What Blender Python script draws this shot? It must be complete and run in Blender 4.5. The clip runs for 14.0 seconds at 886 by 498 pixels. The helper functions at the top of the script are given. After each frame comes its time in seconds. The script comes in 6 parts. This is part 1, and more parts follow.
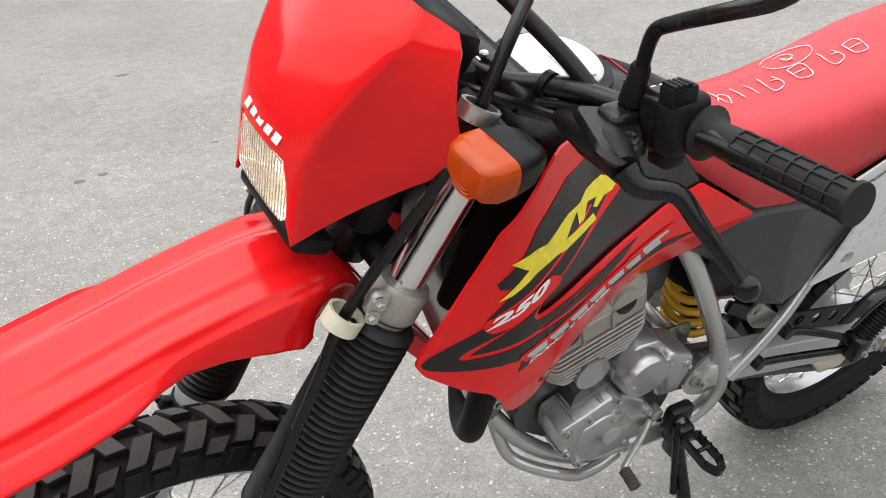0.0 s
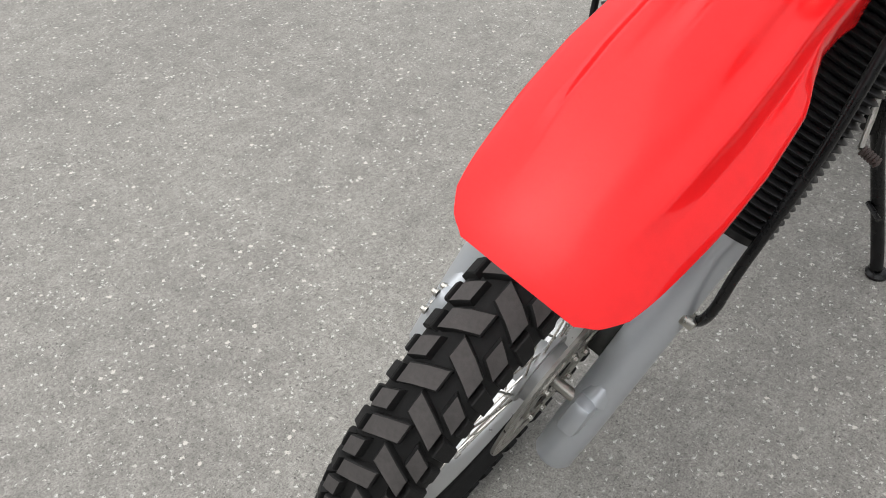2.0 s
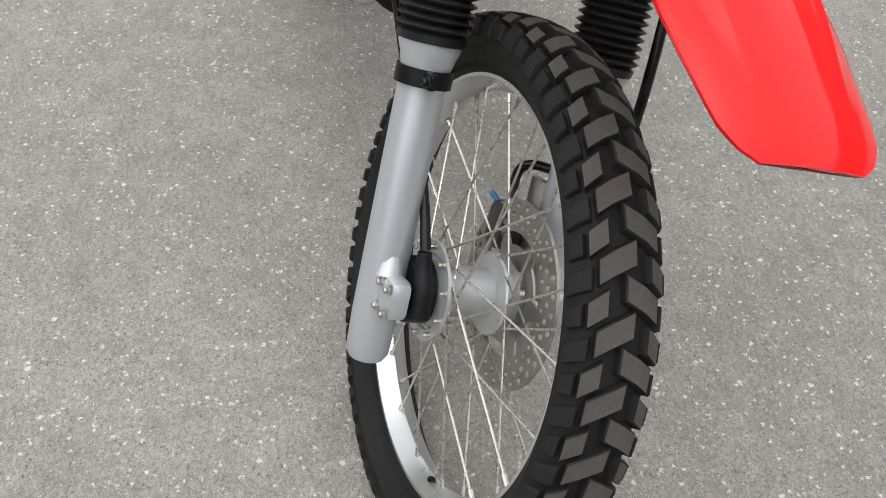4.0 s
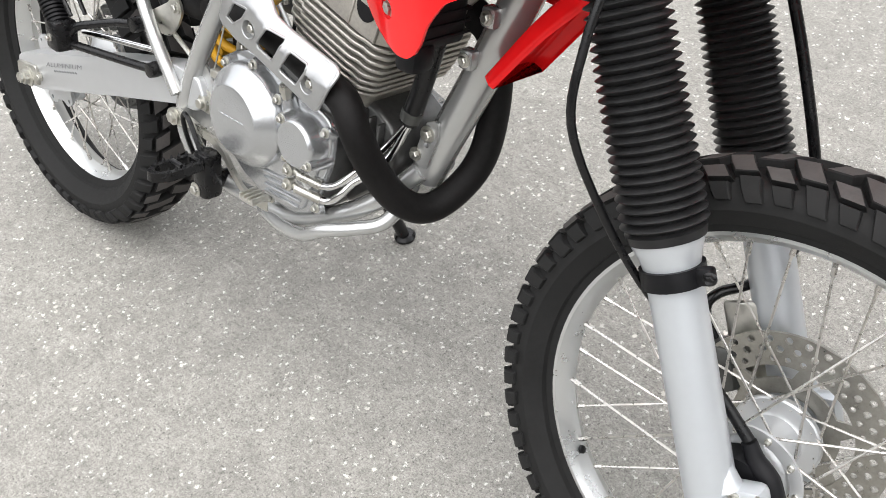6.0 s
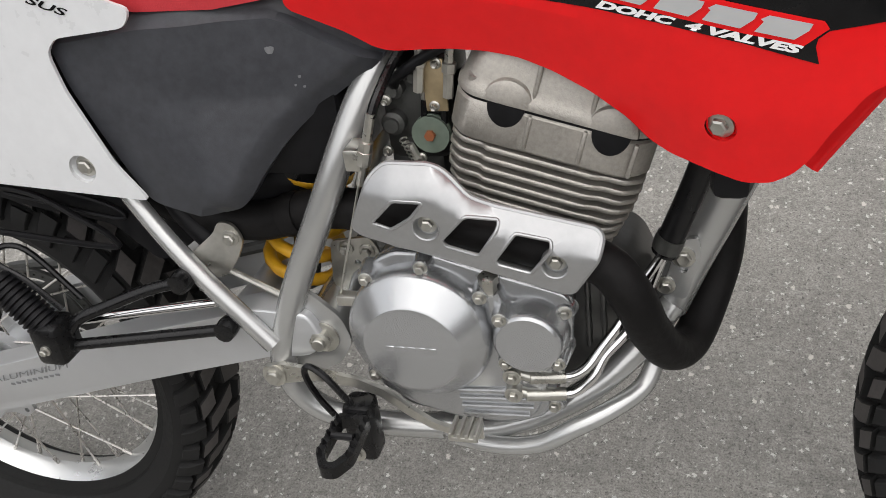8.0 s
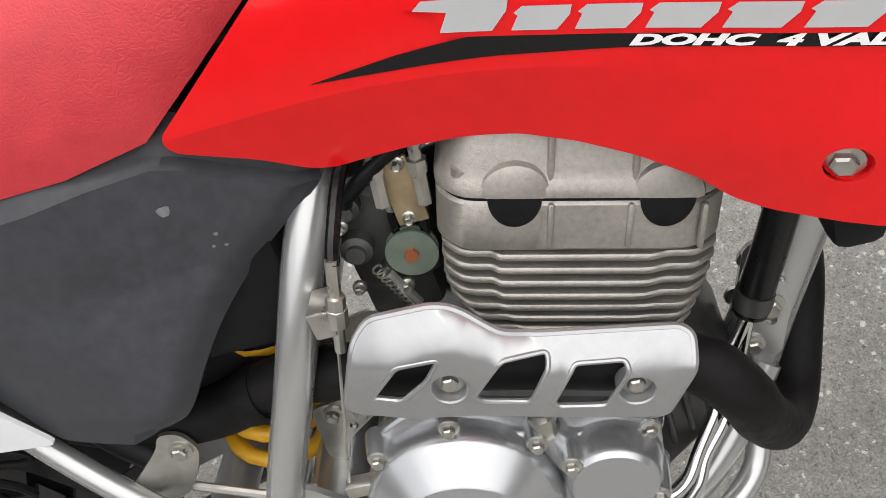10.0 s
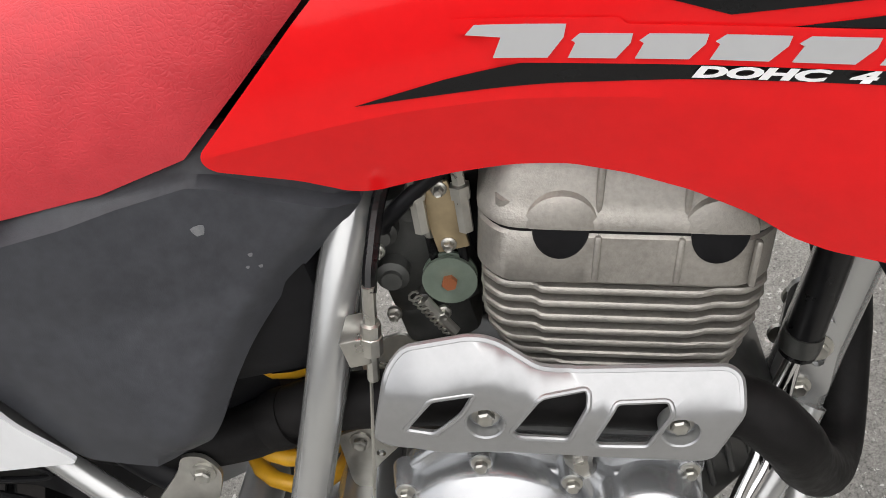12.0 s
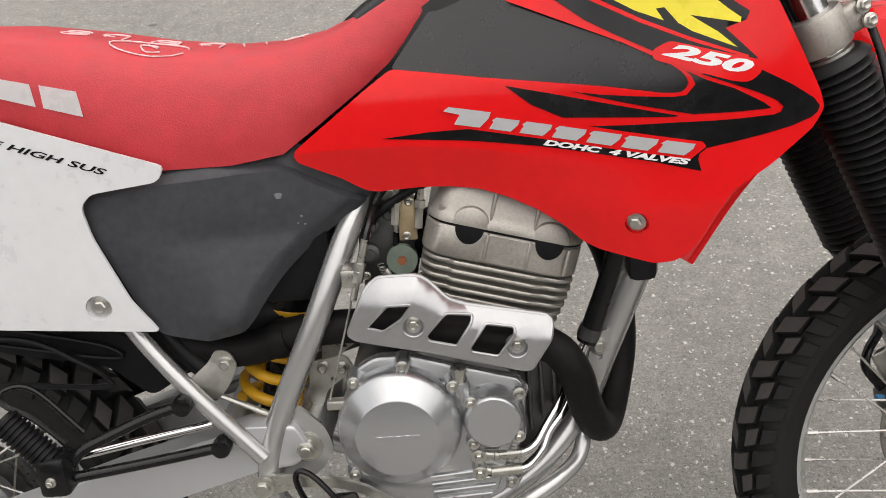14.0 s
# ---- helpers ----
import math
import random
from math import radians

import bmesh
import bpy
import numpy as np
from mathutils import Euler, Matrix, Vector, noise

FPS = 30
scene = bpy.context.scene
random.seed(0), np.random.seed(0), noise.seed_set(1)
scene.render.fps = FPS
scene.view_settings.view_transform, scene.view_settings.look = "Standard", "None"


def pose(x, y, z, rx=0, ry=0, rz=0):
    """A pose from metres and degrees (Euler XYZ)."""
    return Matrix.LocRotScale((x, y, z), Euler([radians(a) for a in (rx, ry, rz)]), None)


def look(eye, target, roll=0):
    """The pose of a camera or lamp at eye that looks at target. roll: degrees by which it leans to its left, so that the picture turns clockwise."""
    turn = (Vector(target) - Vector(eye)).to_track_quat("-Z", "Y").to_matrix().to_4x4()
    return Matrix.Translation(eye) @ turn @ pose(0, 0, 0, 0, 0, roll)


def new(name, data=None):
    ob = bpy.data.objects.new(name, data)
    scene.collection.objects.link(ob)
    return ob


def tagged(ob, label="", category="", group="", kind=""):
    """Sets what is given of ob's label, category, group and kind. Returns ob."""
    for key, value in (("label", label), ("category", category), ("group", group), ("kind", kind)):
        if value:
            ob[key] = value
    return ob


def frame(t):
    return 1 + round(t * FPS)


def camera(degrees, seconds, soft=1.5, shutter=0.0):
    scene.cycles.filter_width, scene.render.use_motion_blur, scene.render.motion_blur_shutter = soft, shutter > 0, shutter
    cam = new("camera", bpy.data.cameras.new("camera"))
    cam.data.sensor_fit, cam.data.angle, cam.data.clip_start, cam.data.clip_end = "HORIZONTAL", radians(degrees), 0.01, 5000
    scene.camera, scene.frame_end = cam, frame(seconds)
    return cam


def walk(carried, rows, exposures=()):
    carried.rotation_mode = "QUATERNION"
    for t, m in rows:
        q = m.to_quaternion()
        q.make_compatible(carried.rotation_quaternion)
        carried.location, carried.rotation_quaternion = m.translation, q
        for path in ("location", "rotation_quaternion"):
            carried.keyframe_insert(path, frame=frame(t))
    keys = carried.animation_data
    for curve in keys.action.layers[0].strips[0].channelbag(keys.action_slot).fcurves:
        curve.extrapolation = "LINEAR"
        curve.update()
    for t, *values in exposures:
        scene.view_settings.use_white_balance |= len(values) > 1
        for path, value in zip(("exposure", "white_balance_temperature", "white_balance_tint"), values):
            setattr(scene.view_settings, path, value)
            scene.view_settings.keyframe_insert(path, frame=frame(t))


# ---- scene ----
cam = camera(50.93, 14.0, soft=0.9)
PATH = [
    (0, look((1.5052, 1.1582, 1.3482), (1.0852, 0.3748, 0.8901), -3.29)),
    (0.5, look((1.6274, 1.0389, 1.3281), (1.1395, 0.2982, 0.8663), -3.16)),
    (1, look((1.7585, 0.8880, 1.3127), (1.2273, 0.2141, 0.7992), -2.63)),
    (1.5, look((1.9226, 0.7441, 1.2653), (1.3708, 0.1469, 0.6831), -0.94)),
    (2, look((2.1166, 0.5747, 1.2362), (1.5562, 0.0759, 0.5751), -1.25)),
    (2.2, look((2.1675, 0.4998, 1.2284), (1.6012, 0.0405, 0.5441), -0.24)),
    (4.3, look((2.1597, -0.2086, 1.2353), (1.5203, 0.0252, 0.5028), 2.41)),
    (4.5, look((2.0899, -0.2572, 1.2202), (1.4573, 0.0002, 0.4898), 0.66)),
    (5, look((1.9210, -0.3407, 1.2263), (1.3092, -0.0311, 0.4984), -3.82)),
    (5.5, look((1.7639, -0.4375, 1.2471), (1.1870, -0.0338, 0.5370), -4.30)),
    (6, look((1.6298, -0.5364, 1.2701), (1.1052, -0.0473, 0.5733), -6.69)),
    (6.5, look((1.4800, -0.5553, 1.2555), (0.9928, -0.0244, 0.5621), -9.29)),
    (7, look((1.2585, -0.5206, 1.2482), (0.8095, 0.0285, 0.5434), -11.58)),
    (7.5, look((1.1013, -0.5028, 1.2514), (0.7127, 0.0824, 0.5397), -13.42)),
    (8, look((0.9527, -0.5039, 1.2511), (0.6643, 0.1263, 0.5302), -15.90)),
    (8.5, look((0.8804, -0.3867, 1.2041), (0.6652, 0.2486, 0.4625), -20.22)),
    (9, look((0.8471, -0.2446, 1.1596), (0.6625, 0.3497, 0.3769), -24.54)),
    (9.2, look((0.8490, -0.2712, 1.1714), (0.6636, 0.3437, 0.4049), -27.25)),
    (11.3, look((0.8069, -0.2517, 1.1611), (0.5831, 0.3757, 0.4153), -27.36)),
    (11.5, look((0.8117, -0.2489, 1.1609), (0.5869, 0.3801, 0.4167), -27.37)),
    (12, look((0.8201, -0.2481, 1.1640), (0.5976, 0.3888, 0.4259), -26.65)),
    (12.5, look((0.8173, -0.2842, 1.1965), (0.6402, 0.3921, 0.4815), -22.92)),
    (13, look((0.7540, -0.4362, 1.2304), (0.6833, 0.2952, 0.5520), -15.51)),
    (13.5, look((0.7182, -0.6154, 1.2751), (0.7065, 0.1657, 0.6508), -8.78)),
    (14, look((0.7878, -0.7877, 1.3226), (0.7361, 0.0383, 0.7614), -6.49)),
]
walk(cam, PATH, [(0, 1.52, 6500, 10), (0.5, 1.42, 6500, 10), (1.5, 1.24, 6500, 10), (2.0, 1.13, 6500, 10), (4.5, 1.18, 6500, 10), (5.5, 1.69, 6500, 10), (6.0, 1.86, 6500, 10), (6.8, 1.76, 6500, 10), (7.5, 1.23, 6600, 11), (8.3, 1.03, 6600, 11), (9.0, 1.34, 6600, 11), (11.5, 1.24, 6600, 11), (13.0, 1.28, 6600, 11), (14.0, 1.06, 6800, 12)])

# ---- light ----
world = bpy.data.worlds.new("sky")
scene.world = world
world.use_nodes = True
wn = world.node_tree
sky = wn.nodes.new("ShaderNodeTexSky")
sky.sky_type, sky.sun_disc = "NISHITA", False
sky.sun_elevation, sky.sun_rotation = radians(82), radians(100)
sky.air_density, sky.dust_density, sky.ozone_density = 1.0, 6.0, 1.0
grey, haze = wn.nodes.new("ShaderNodeRGBToBW"), wn.nodes.new("ShaderNodeMix")
haze.data_type = "RGBA"
haze.inputs[0].default_value = 0.8  # thin even cloud
wn.links.new(sky.outputs[0], grey.inputs[0])
wn.links.new(sky.outputs[0], haze.inputs[6])
wn.links.new(grey.outputs[0], haze.inputs[7])
# the cloud evens out the glow round the sun
even, lift = wn.nodes.new("ShaderNodeVectorMath"), wn.nodes.new("ShaderNodeGamma")
lift.inputs[1].default_value = 0.4
even.operation = "SCALE"
even.inputs[3].default_value = 2.6
wn.links.new(haze.outputs[2], lift.inputs[0])
wn.links.new(lift.outputs[0], even.inputs[0])
wn.links.new(even.outputs[0], wn.nodes["Background"].inputs[0])
wn.nodes["Background"].inputs[1].default_value = 0.15
sun = new("sun", bpy.data.lights.new("sun", "SUN"))
sun.data.energy, sun.data.angle, sun.data.color = 0.45, radians(90), (1.0, 0.975, 0.94)
sun.matrix_basis = look((0.5, -1.7, 3.0), (0, 0, 0))

# ---- materials ----
def nodes_of(m):
    m.use_nodes = True
    t = m.node_tree
    return t, t.nodes["Principled BSDF"]


def noise_node(t, scale, detail=4.0, rough=0.55, coord=None):
    n = t.nodes.new("ShaderNodeTexNoise")
    n.inputs["Scale"].default_value, n.inputs["Detail"].default_value, n.inputs["Roughness"].default_value = scale, detail, rough
    if coord is None:
        coord = t.nodes.new("ShaderNodeTexCoord").outputs["Object"]
    t.links.new(coord, n.inputs["Vector"])
    return n


def ramp_node(t, source, stops):
    r = t.nodes.new("ShaderNodeValToRGB")
    el = r.color_ramp.elements
    while len(el) < len(stops):
        el.new(0.5)
    for e, (p, c) in zip(el, stops):
        e.position, e.color = p, (*c, 1) if len(c) == 3 else (c[0],) * 3 + (1,)
    t.links.new(source, r.inputs[0])
    return r


def surface(name, base, rough=0.5, metal=0.0, vary=0.12, grain=60.0, stain=6.0, bump=0.1, bump_scale=None, coat=0.0, rough_vary=0.12, spec=0.5):
    """A surface with variation at two scales in colour, gloss and relief."""
    m = bpy.data.materials.new(name)
    t, b = nodes_of(m)
    coord = t.nodes.new("ShaderNodeTexCoord").outputs["Object"]
    big, fine = noise_node(t, stain, 5, 0.6, coord), noise_node(t, grain, 3, 0.6, coord)
    mix = t.nodes.new("ShaderNodeMath")
    mix.operation = "ADD"
    t.links.new(big.outputs[0], mix.inputs[0])
    t.links.new(fine.outputs[0], mix.inputs[1])
    half = t.nodes.new("ShaderNodeMath")
    half.operation = "MULTIPLY"
    half.inputs[1].default_value = 0.5
    t.links.new(mix.outputs[0], half.inputs[0])
    lo, hi = [c * (1 - vary) for c in base], [min(1, c * (1 + vary)) for c in base]
    col = ramp_node(t, half.outputs[0], [(0.35, lo), (0.65, hi)])
    t.links.new(col.outputs[0], b.inputs["Base Color"])
    rr = ramp_node(t, half.outputs[0], [(0.35, (max(0.02, rough - rough_vary),)), (0.65, (min(1, rough + rough_vary),))])
    t.links.new(rr.outputs[0], b.inputs["Roughness"])
    b.inputs["Metallic"].default_value = metal
    b.inputs["Coat Weight"].default_value = coat
    b.inputs["Coat Roughness"].default_value = 0.06
    b.inputs["Specular IOR Level"].default_value = spec
    if bump:
        bn = t.nodes.new("ShaderNodeBump")
        bn.inputs["Strength"].default_value, bn.inputs["Distance"].default_value = bump, 0.001
        src = noise_node(t, bump_scale or grain * 4, 3, 0.6, coord)
        t.links.new(src.outputs[0], bn.inputs["Height"])
        t.links.new(bn.outputs[0], b.inputs["Normal"])
    return m


RED = surface("red_plastic", (0.74, 0.010, 0.012), 0.12, vary=0.05, bump=0.02, rough_vary=0.05, stain=4, spec=0.28)
BLACK = surface("black_plastic", (0.008, 0.008, 0.009), 0.42, vary=0.25, bump=0.12, spec=0.16)
SATIN = surface("satin_black_paint", (0.006, 0.006, 0.0065), 0.28, vary=0.25, bump=0.05, spec=0.32)
GREY = surface("grey_plastic", (0.043, 0.045, 0.051), 0.36, vary=0.20, grain=90, stain=9, bump=0.15, bump_scale=900, rough_vary=0.06, spec=0.3)
WHITE = surface("white_plastic", (0.62, 0.63, 0.64), 0.35, vary=0.04, bump=0.03)
RUBBER = surface("tyre_rubber", (0.014, 0.014, 0.014), 0.7, vary=0.35, grain=120, stain=12, bump=0.25, spec=0.2)
TREAD = surface("worn_tread_rubber", (0.062, 0.057, 0.055), 0.85, vary=0.3, grain=150, stain=25, bump=0.3)
BOOT = surface("boot_rubber", (0.013, 0.013, 0.0135), 0.42, vary=0.3, bump=0.1, spec=0.3)
ALLOY = surface("painted_alloy", (0.50, 0.51, 0.52), 0.36, metal=0.55, vary=0.02, grain=50, stain=8, bump=0, rough_vary=0.012)
SLIDER = surface("silver_paint", (0.50, 0.525, 0.55), 0.33, metal=0.5, vary=0.02, grain=60, bump=0, rough_vary=0.012)
RIMALLOY = surface("anodised_rim", (0.58, 0.59, 0.59), 0.28, metal=0.8, vary=0.02, grain=40, bump=0, rough_vary=0.012)
SHIELD = surface("heat_shield_alloy", (0.40, 0.405, 0.41), 0.34, metal=0.75, vary=0.05, grain=160, stain=20, bump=0, rough_vary=0.03)
CHROME = surface("chrome", (0.7, 0.7, 0.7), 0.12, metal=1.0, vary=0.08, bump=0.02)
STEEL = surface("zinc_steel", (0.5, 0.49, 0.45), 0.35, metal=0.9, vary=0.2, bump=0.08)
SPOKE = surface("spoke_steel", (0.58, 0.56, 0.53), 0.3, metal=0.9, vary=0.2, bump=0.0)
# engine casting behind the covers, with the gaps' shade put into its colour
DARKCASE = surface("shaded_engine_casting", (0.11, 0.11, 0.108), 0.36, metal=0.7, vary=0.2, grain=60, stain=14, bump=0, rough_vary=0.06)
CAST = surface("raw_cast_alloy", (0.40, 0.38, 0.345), 0.45, metal=0.7, vary=0.18, grain=260, stain=14, bump=0.4, bump_scale=700)
ENGINE = surface("engine_silver", (0.46, 0.47, 0.48), 0.26, metal=0.78, vary=0.02, grain=50, stain=10, bump=0, rough_vary=0.012)
FRAME = surface("frame_silver", (0.48, 0.485, 0.48), 0.26, metal=0.7, vary=0.02, grain=50, stain=10, bump=0, rough_vary=0.012)
PIPE = surface("heatproof_black", (0.009, 0.0085, 0.0085), 0.55, vary=0.4, grain=120, stain=14, bump=0.15, spec=0.12)
YELLOW = surface("yellow_print", (0.85, 0.72, 0.03), 0.3, vary=0.03, bump=0)
PRINTW = surface("white_print", (0.8, 0.8, 0.8), 0.3, vary=0.03, bump=0)
PRINTB = surface("black_print", (0.006, 0.006, 0.0065), 0.2, vary=0.15, bump=0.02, spec=0.35)
SPRING = surface("yellow_spring_paint", (0.75, 0.40, 0.02), 0.4, vary=0.15, bump=0.05)
AMBER = surface("amber_lens", (0.40, 0.050, 0.003), 0.12, vary=0.08, bump=0.05, spec=0.28)
CREAM = surface("cream_nylon", (0.62, 0.58, 0.46), 0.45, vary=0.1, bump=0.1)
DARKMETAL = surface("carburettor_alloy", (0.085, 0.086, 0.082), 0.42, metal=0.6, vary=0.25, bump=0.3)
DISC = surface("worn_disc_steel", (0.34, 0.33, 0.30), 0.38, metal=0.85, vary=0.15, grain=160, stain=30, bump=0)
CHALK = surface("white_chalk", (0.76, 0.58, 0.58), 0.9, vary=0.1, bump=0.3)


def asphalt():
    m = bpy.data.materials.new("asphalt")
    t, b = nodes_of(m)
    co = t.nodes.new("ShaderNodeTexCoord").outputs["Object"]
    wide, mid, sand = noise_node(t, 1.1, 5, 0.6, co), noise_node(t, 14, 4, 0.6, co), noise_node(t, 330, 3, 0.7, co)
    base = ramp_node(t, wide.outputs[0], [(0.3, (0.208, 0.201, 0.185)), (0.7, (0.263, 0.255, 0.234))])
    def mul(a, c):
        n = t.nodes.new("ShaderNodeMix")
        n.data_type, n.blend_type = "RGBA", "MULTIPLY"
        n.inputs[0].default_value = 1
        t.links.new(a, n.inputs[6])
        t.links.new(c, n.inputs[7])
        return n.outputs[2]
    c = mul(base.outputs[0], ramp_node(t, mid.outputs[0], [(0.25, (0.82,)), (0.75, (1.12,))]).outputs[0])
    c = mul(c, ramp_node(t, noise_node(t, 46, 4, 0.7, co).outputs[0], [(0.3, (0.84,)), (0.5, (1.0,)), (0.7, (1.13,))]).outputs[0])
    c = mul(c, ramp_node(t, noise_node(t, 130, 3, 0.65, co).outputs[0], [(0.3, (0.72,)), (0.5, (1.0,)), (0.7, (1.2,))]).outputs[0])
    c = mul(c, ramp_node(t, sand.outputs[0], [(0.30, (0.5,)), (0.5, (1.0,)), (0.72, (1.35,))]).outputs[0])
    # pale stone chips of two sizes
    height = sand.outputs[0]
    for scale, keep, tone in ((230, 0.94, (0.46, 0.45, 0.42)), (130, 0.915, (0.52, 0.51, 0.48)), (85, 0.96, (0.52, 0.49, 0.45)), (190, 0.90, (0.10, 0.095, 0.09))):
        warp = noise_node(t, scale * 2.2, 2, 0.5, co)
        add = t.nodes.new("ShaderNodeVectorMath")
        add.operation = "MULTIPLY_ADD"
        t.links.new(warp.outputs["Color"], add.inputs[0])
        add.inputs[1].default_value = (0.011,) * 3
        t.links.new(co, add.inputs[2])
        v = t.nodes.new("ShaderNodeTexVoronoi")
        v.inputs["Scale"].default_value = scale
        t.links.new(add.outputs[0], v.inputs["Vector"])
        sep = t.nodes.new("ShaderNodeSeparateColor")
        t.links.new(v.outputs["Color"], sep.inputs[0])
        pick = ramp_node(t, sep.outputs[0], [(keep, (0,)), (keep + 0.02, (1,))])
        core = ramp_node(t, v.outputs["Distance"], [(0.30, (1,)), (0.44, (0,))])
        both = t.nodes.new("ShaderNodeMath")
        both.operation = "MULTIPLY"
        t.links.new(pick.outputs[0], both.inputs[0])
        t.links.new(core.outputs[0], both.inputs[1])
        n = t.nodes.new("ShaderNodeMix")
        n.data_type = "RGBA"
        t.links.new(both.outputs[0], n.inputs[0])
        t.links.new(c, n.inputs[6])
        n.inputs[7].default_value = (*tone, 1)
        c = n.outputs[2]
    t.links.new(c, b.inputs["Base Color"])
    b.inputs["Roughness"].default_value = 0.85
    bn = t.nodes.new("ShaderNodeBump")
    bn.inputs["Strength"].default_value, bn.inputs["Distance"].default_value = 0.5, 0.002
    t.links.new(height, bn.inputs["Height"])
    t.links.new(bn.outputs[0], b.inputs["Normal"])
    return m


ASPHALT = asphalt()


def seat_vinyl():
    """Faded vinyl with a leather-like crackled grain."""
    m = surface("seat_vinyl", (0.50, 0.036, 0.045), 0.45, vary=0.12, grain=40, stain=5, bump=0, spec=0.38)
    t, b = m.node_tree, m.node_tree.nodes["Principled BSDF"]
    co = t.nodes.new("ShaderNodeTexCoord").outputs["Object"]
    warp = noise_node(t, 60, 3, 0.6, co)
    add = t.nodes.new("ShaderNodeVectorMath")
    add.operation = "MULTIPLY_ADD"
    t.links.new(warp.outputs["Color"], add.inputs[0])
    add.inputs[1].default_value = (0.012,) * 3
    t.links.new(co, add.inputs[2])
    v = t.nodes.new("ShaderNodeTexVoronoi")
    v.feature = "DISTANCE_TO_EDGE"
    v.inputs["Scale"].default_value = 300
    t.links.new(add.outputs[0], v.inputs["Vector"])
    crack = ramp_node(t, v.outputs["Distance"], [(0.0, (0.0,)), (0.22, (1.0,))])
    mix = t.nodes.new("ShaderNodeMath")
    mix.operation = "MULTIPLY_ADD"
    t.links.new(noise_node(t, 34, 4, 0.6, co).outputs[0], mix.inputs[0])
    mix.inputs[1].default_value = 1.6
    t.links.new(crack.outputs[0], mix.inputs[2])
    bn = t.nodes.new("ShaderNodeBump")
    bn.inputs["Strength"].default_value, bn.inputs["Distance"].default_value = 0.22, 0.0010
    t.links.new(mix.outputs[0], bn.inputs["Height"])
    t.links.new(bn.outputs[0], b.inputs["Normal"])
    return m


SEAT = seat_vinyl()

# ---- mesh helpers ----
V = Vector


def mesh_of(name, bm, mat, angle=40):
    bmesh.ops.recalc_face_normals(bm, faces=bm.faces)
    me = bpy.data.meshes.new(name)
    bm.to_mesh(me)
    bm.free()
    for p in me.polygons:
        p.use_smooth = True
    me.set_sharp_from_angle(angle=radians(angle))
    for x in (mat if isinstance(mat, (list, tuple)) else [mat]):
        me.materials.append(x)
    return me


def part(name, bm, mat, parent, label="", m=None, angle=40):
    ob = new(name, mesh_of(name, bm, mat, angle) if isinstance(bm, bmesh.types.BMesh) else bm)
    ob.parent = parent
    if m is not None:
        ob.matrix_basis = m
    if label:
        tagged(ob, label)
    return ob


def merge(a, b, m=None):
    """Adds bmesh b to a, moved by m."""
    if m is not None:
        bmesh.ops.transform(b, matrix=m, verts=b.verts)
    me = bpy.data.meshes.new("tmp")
    b.to_mesh(me)
    b.free()
    a.from_mesh(me)
    bpy.data.meshes.remove(me)
    return a


def loops_bm(loops, close=True, caps=True, bm=None, mat=0):
    """Bridges rows of points, each row a closed ring if close."""
    bm = bm or bmesh.new()
    rows = [[bm.verts.new(p) for p in l] for l in loops]
    n = len(rows[0])
    for a, b in zip(rows, rows[1:]):
        for i in range(n if close else n - 1):
            j = (i + 1) % n
            bm.faces.new((a[i], a[j], b[j], b[i])).material_index = mat
    if caps and close:
        for r in (rows[0], rows[-1]):
            bm.faces.new(r).material_index = mat
    return bm


def smooth_path(pts, steps=6):
    """Catmull-Rom curve through the points."""
    P = [V(p) for p in pts]
    P = [P[0] * 2 - P[1]] + P + [P[-1] * 2 - P[-2]]
    out = []
    for a, b, c, d in zip(P, P[1:], P[2:], P[3:]):
        for k in range(steps):
            s = k / steps
            out.append(0.5 * (2 * b + (c - a) * s + (2 * a - 5 * b + 4 * c - d) * s * s + (3 * b - a - 3 * c + d) * s ** 3))
    return out + [P[-2]]


def tube(pts, r, seg=12, steps=6, caps=True, bm=None):
    """A round tube along a smooth path; r is one radius or one for each given point."""
    path = smooth_path(pts, steps) if steps > 1 else [V(p) for p in pts]
    if isinstance(r, (int, float)):
        rad = [r] * len(path)
    else:
        rad = list(np.interp(np.linspace(0, len(pts) - 1, len(path)), range(len(pts)), r))
    up = V((0, 0, 1)) if abs((path[1] - path[0]).normalized().z) < 0.9 else V((1, 0, 0))
    loops = []
    for i, p in enumerate(path):
        d = (path[min(i + 1, len(path) - 1)] - path[max(i - 1, 0)]).normalized()
        side = d.cross(up).normalized()
        up = side.cross(d).normalized()
        loops.append([p + (side * math.cos(k * math.tau / seg) + up * math.sin(k * math.tau / seg)) * rad[i] for k in range(seg)])
    return loops_bm(loops, True, caps, bm)


def lathe(profile, seg=32, bm=None, axis="z", closed=False):
    """Turns (radius, height) pairs round an axis."""
    rows = list(profile) + ([profile[0]] if closed else [])
    loops = []
    for r, h in rows:
        ring = []
        for k in range(seg):
            a = k * math.tau / seg
            c, s = r * math.cos(a), r * math.sin(a)
            ring.append({"z": (c, s, h), "y": (c, h, s), "x": (h, c, s)}[axis])
        loops.append(ring)
    out = loops_bm(loops, True, not closed, bm)
    bmesh.ops.remove_doubles(out, verts=out.verts, dist=1e-6)
    return out


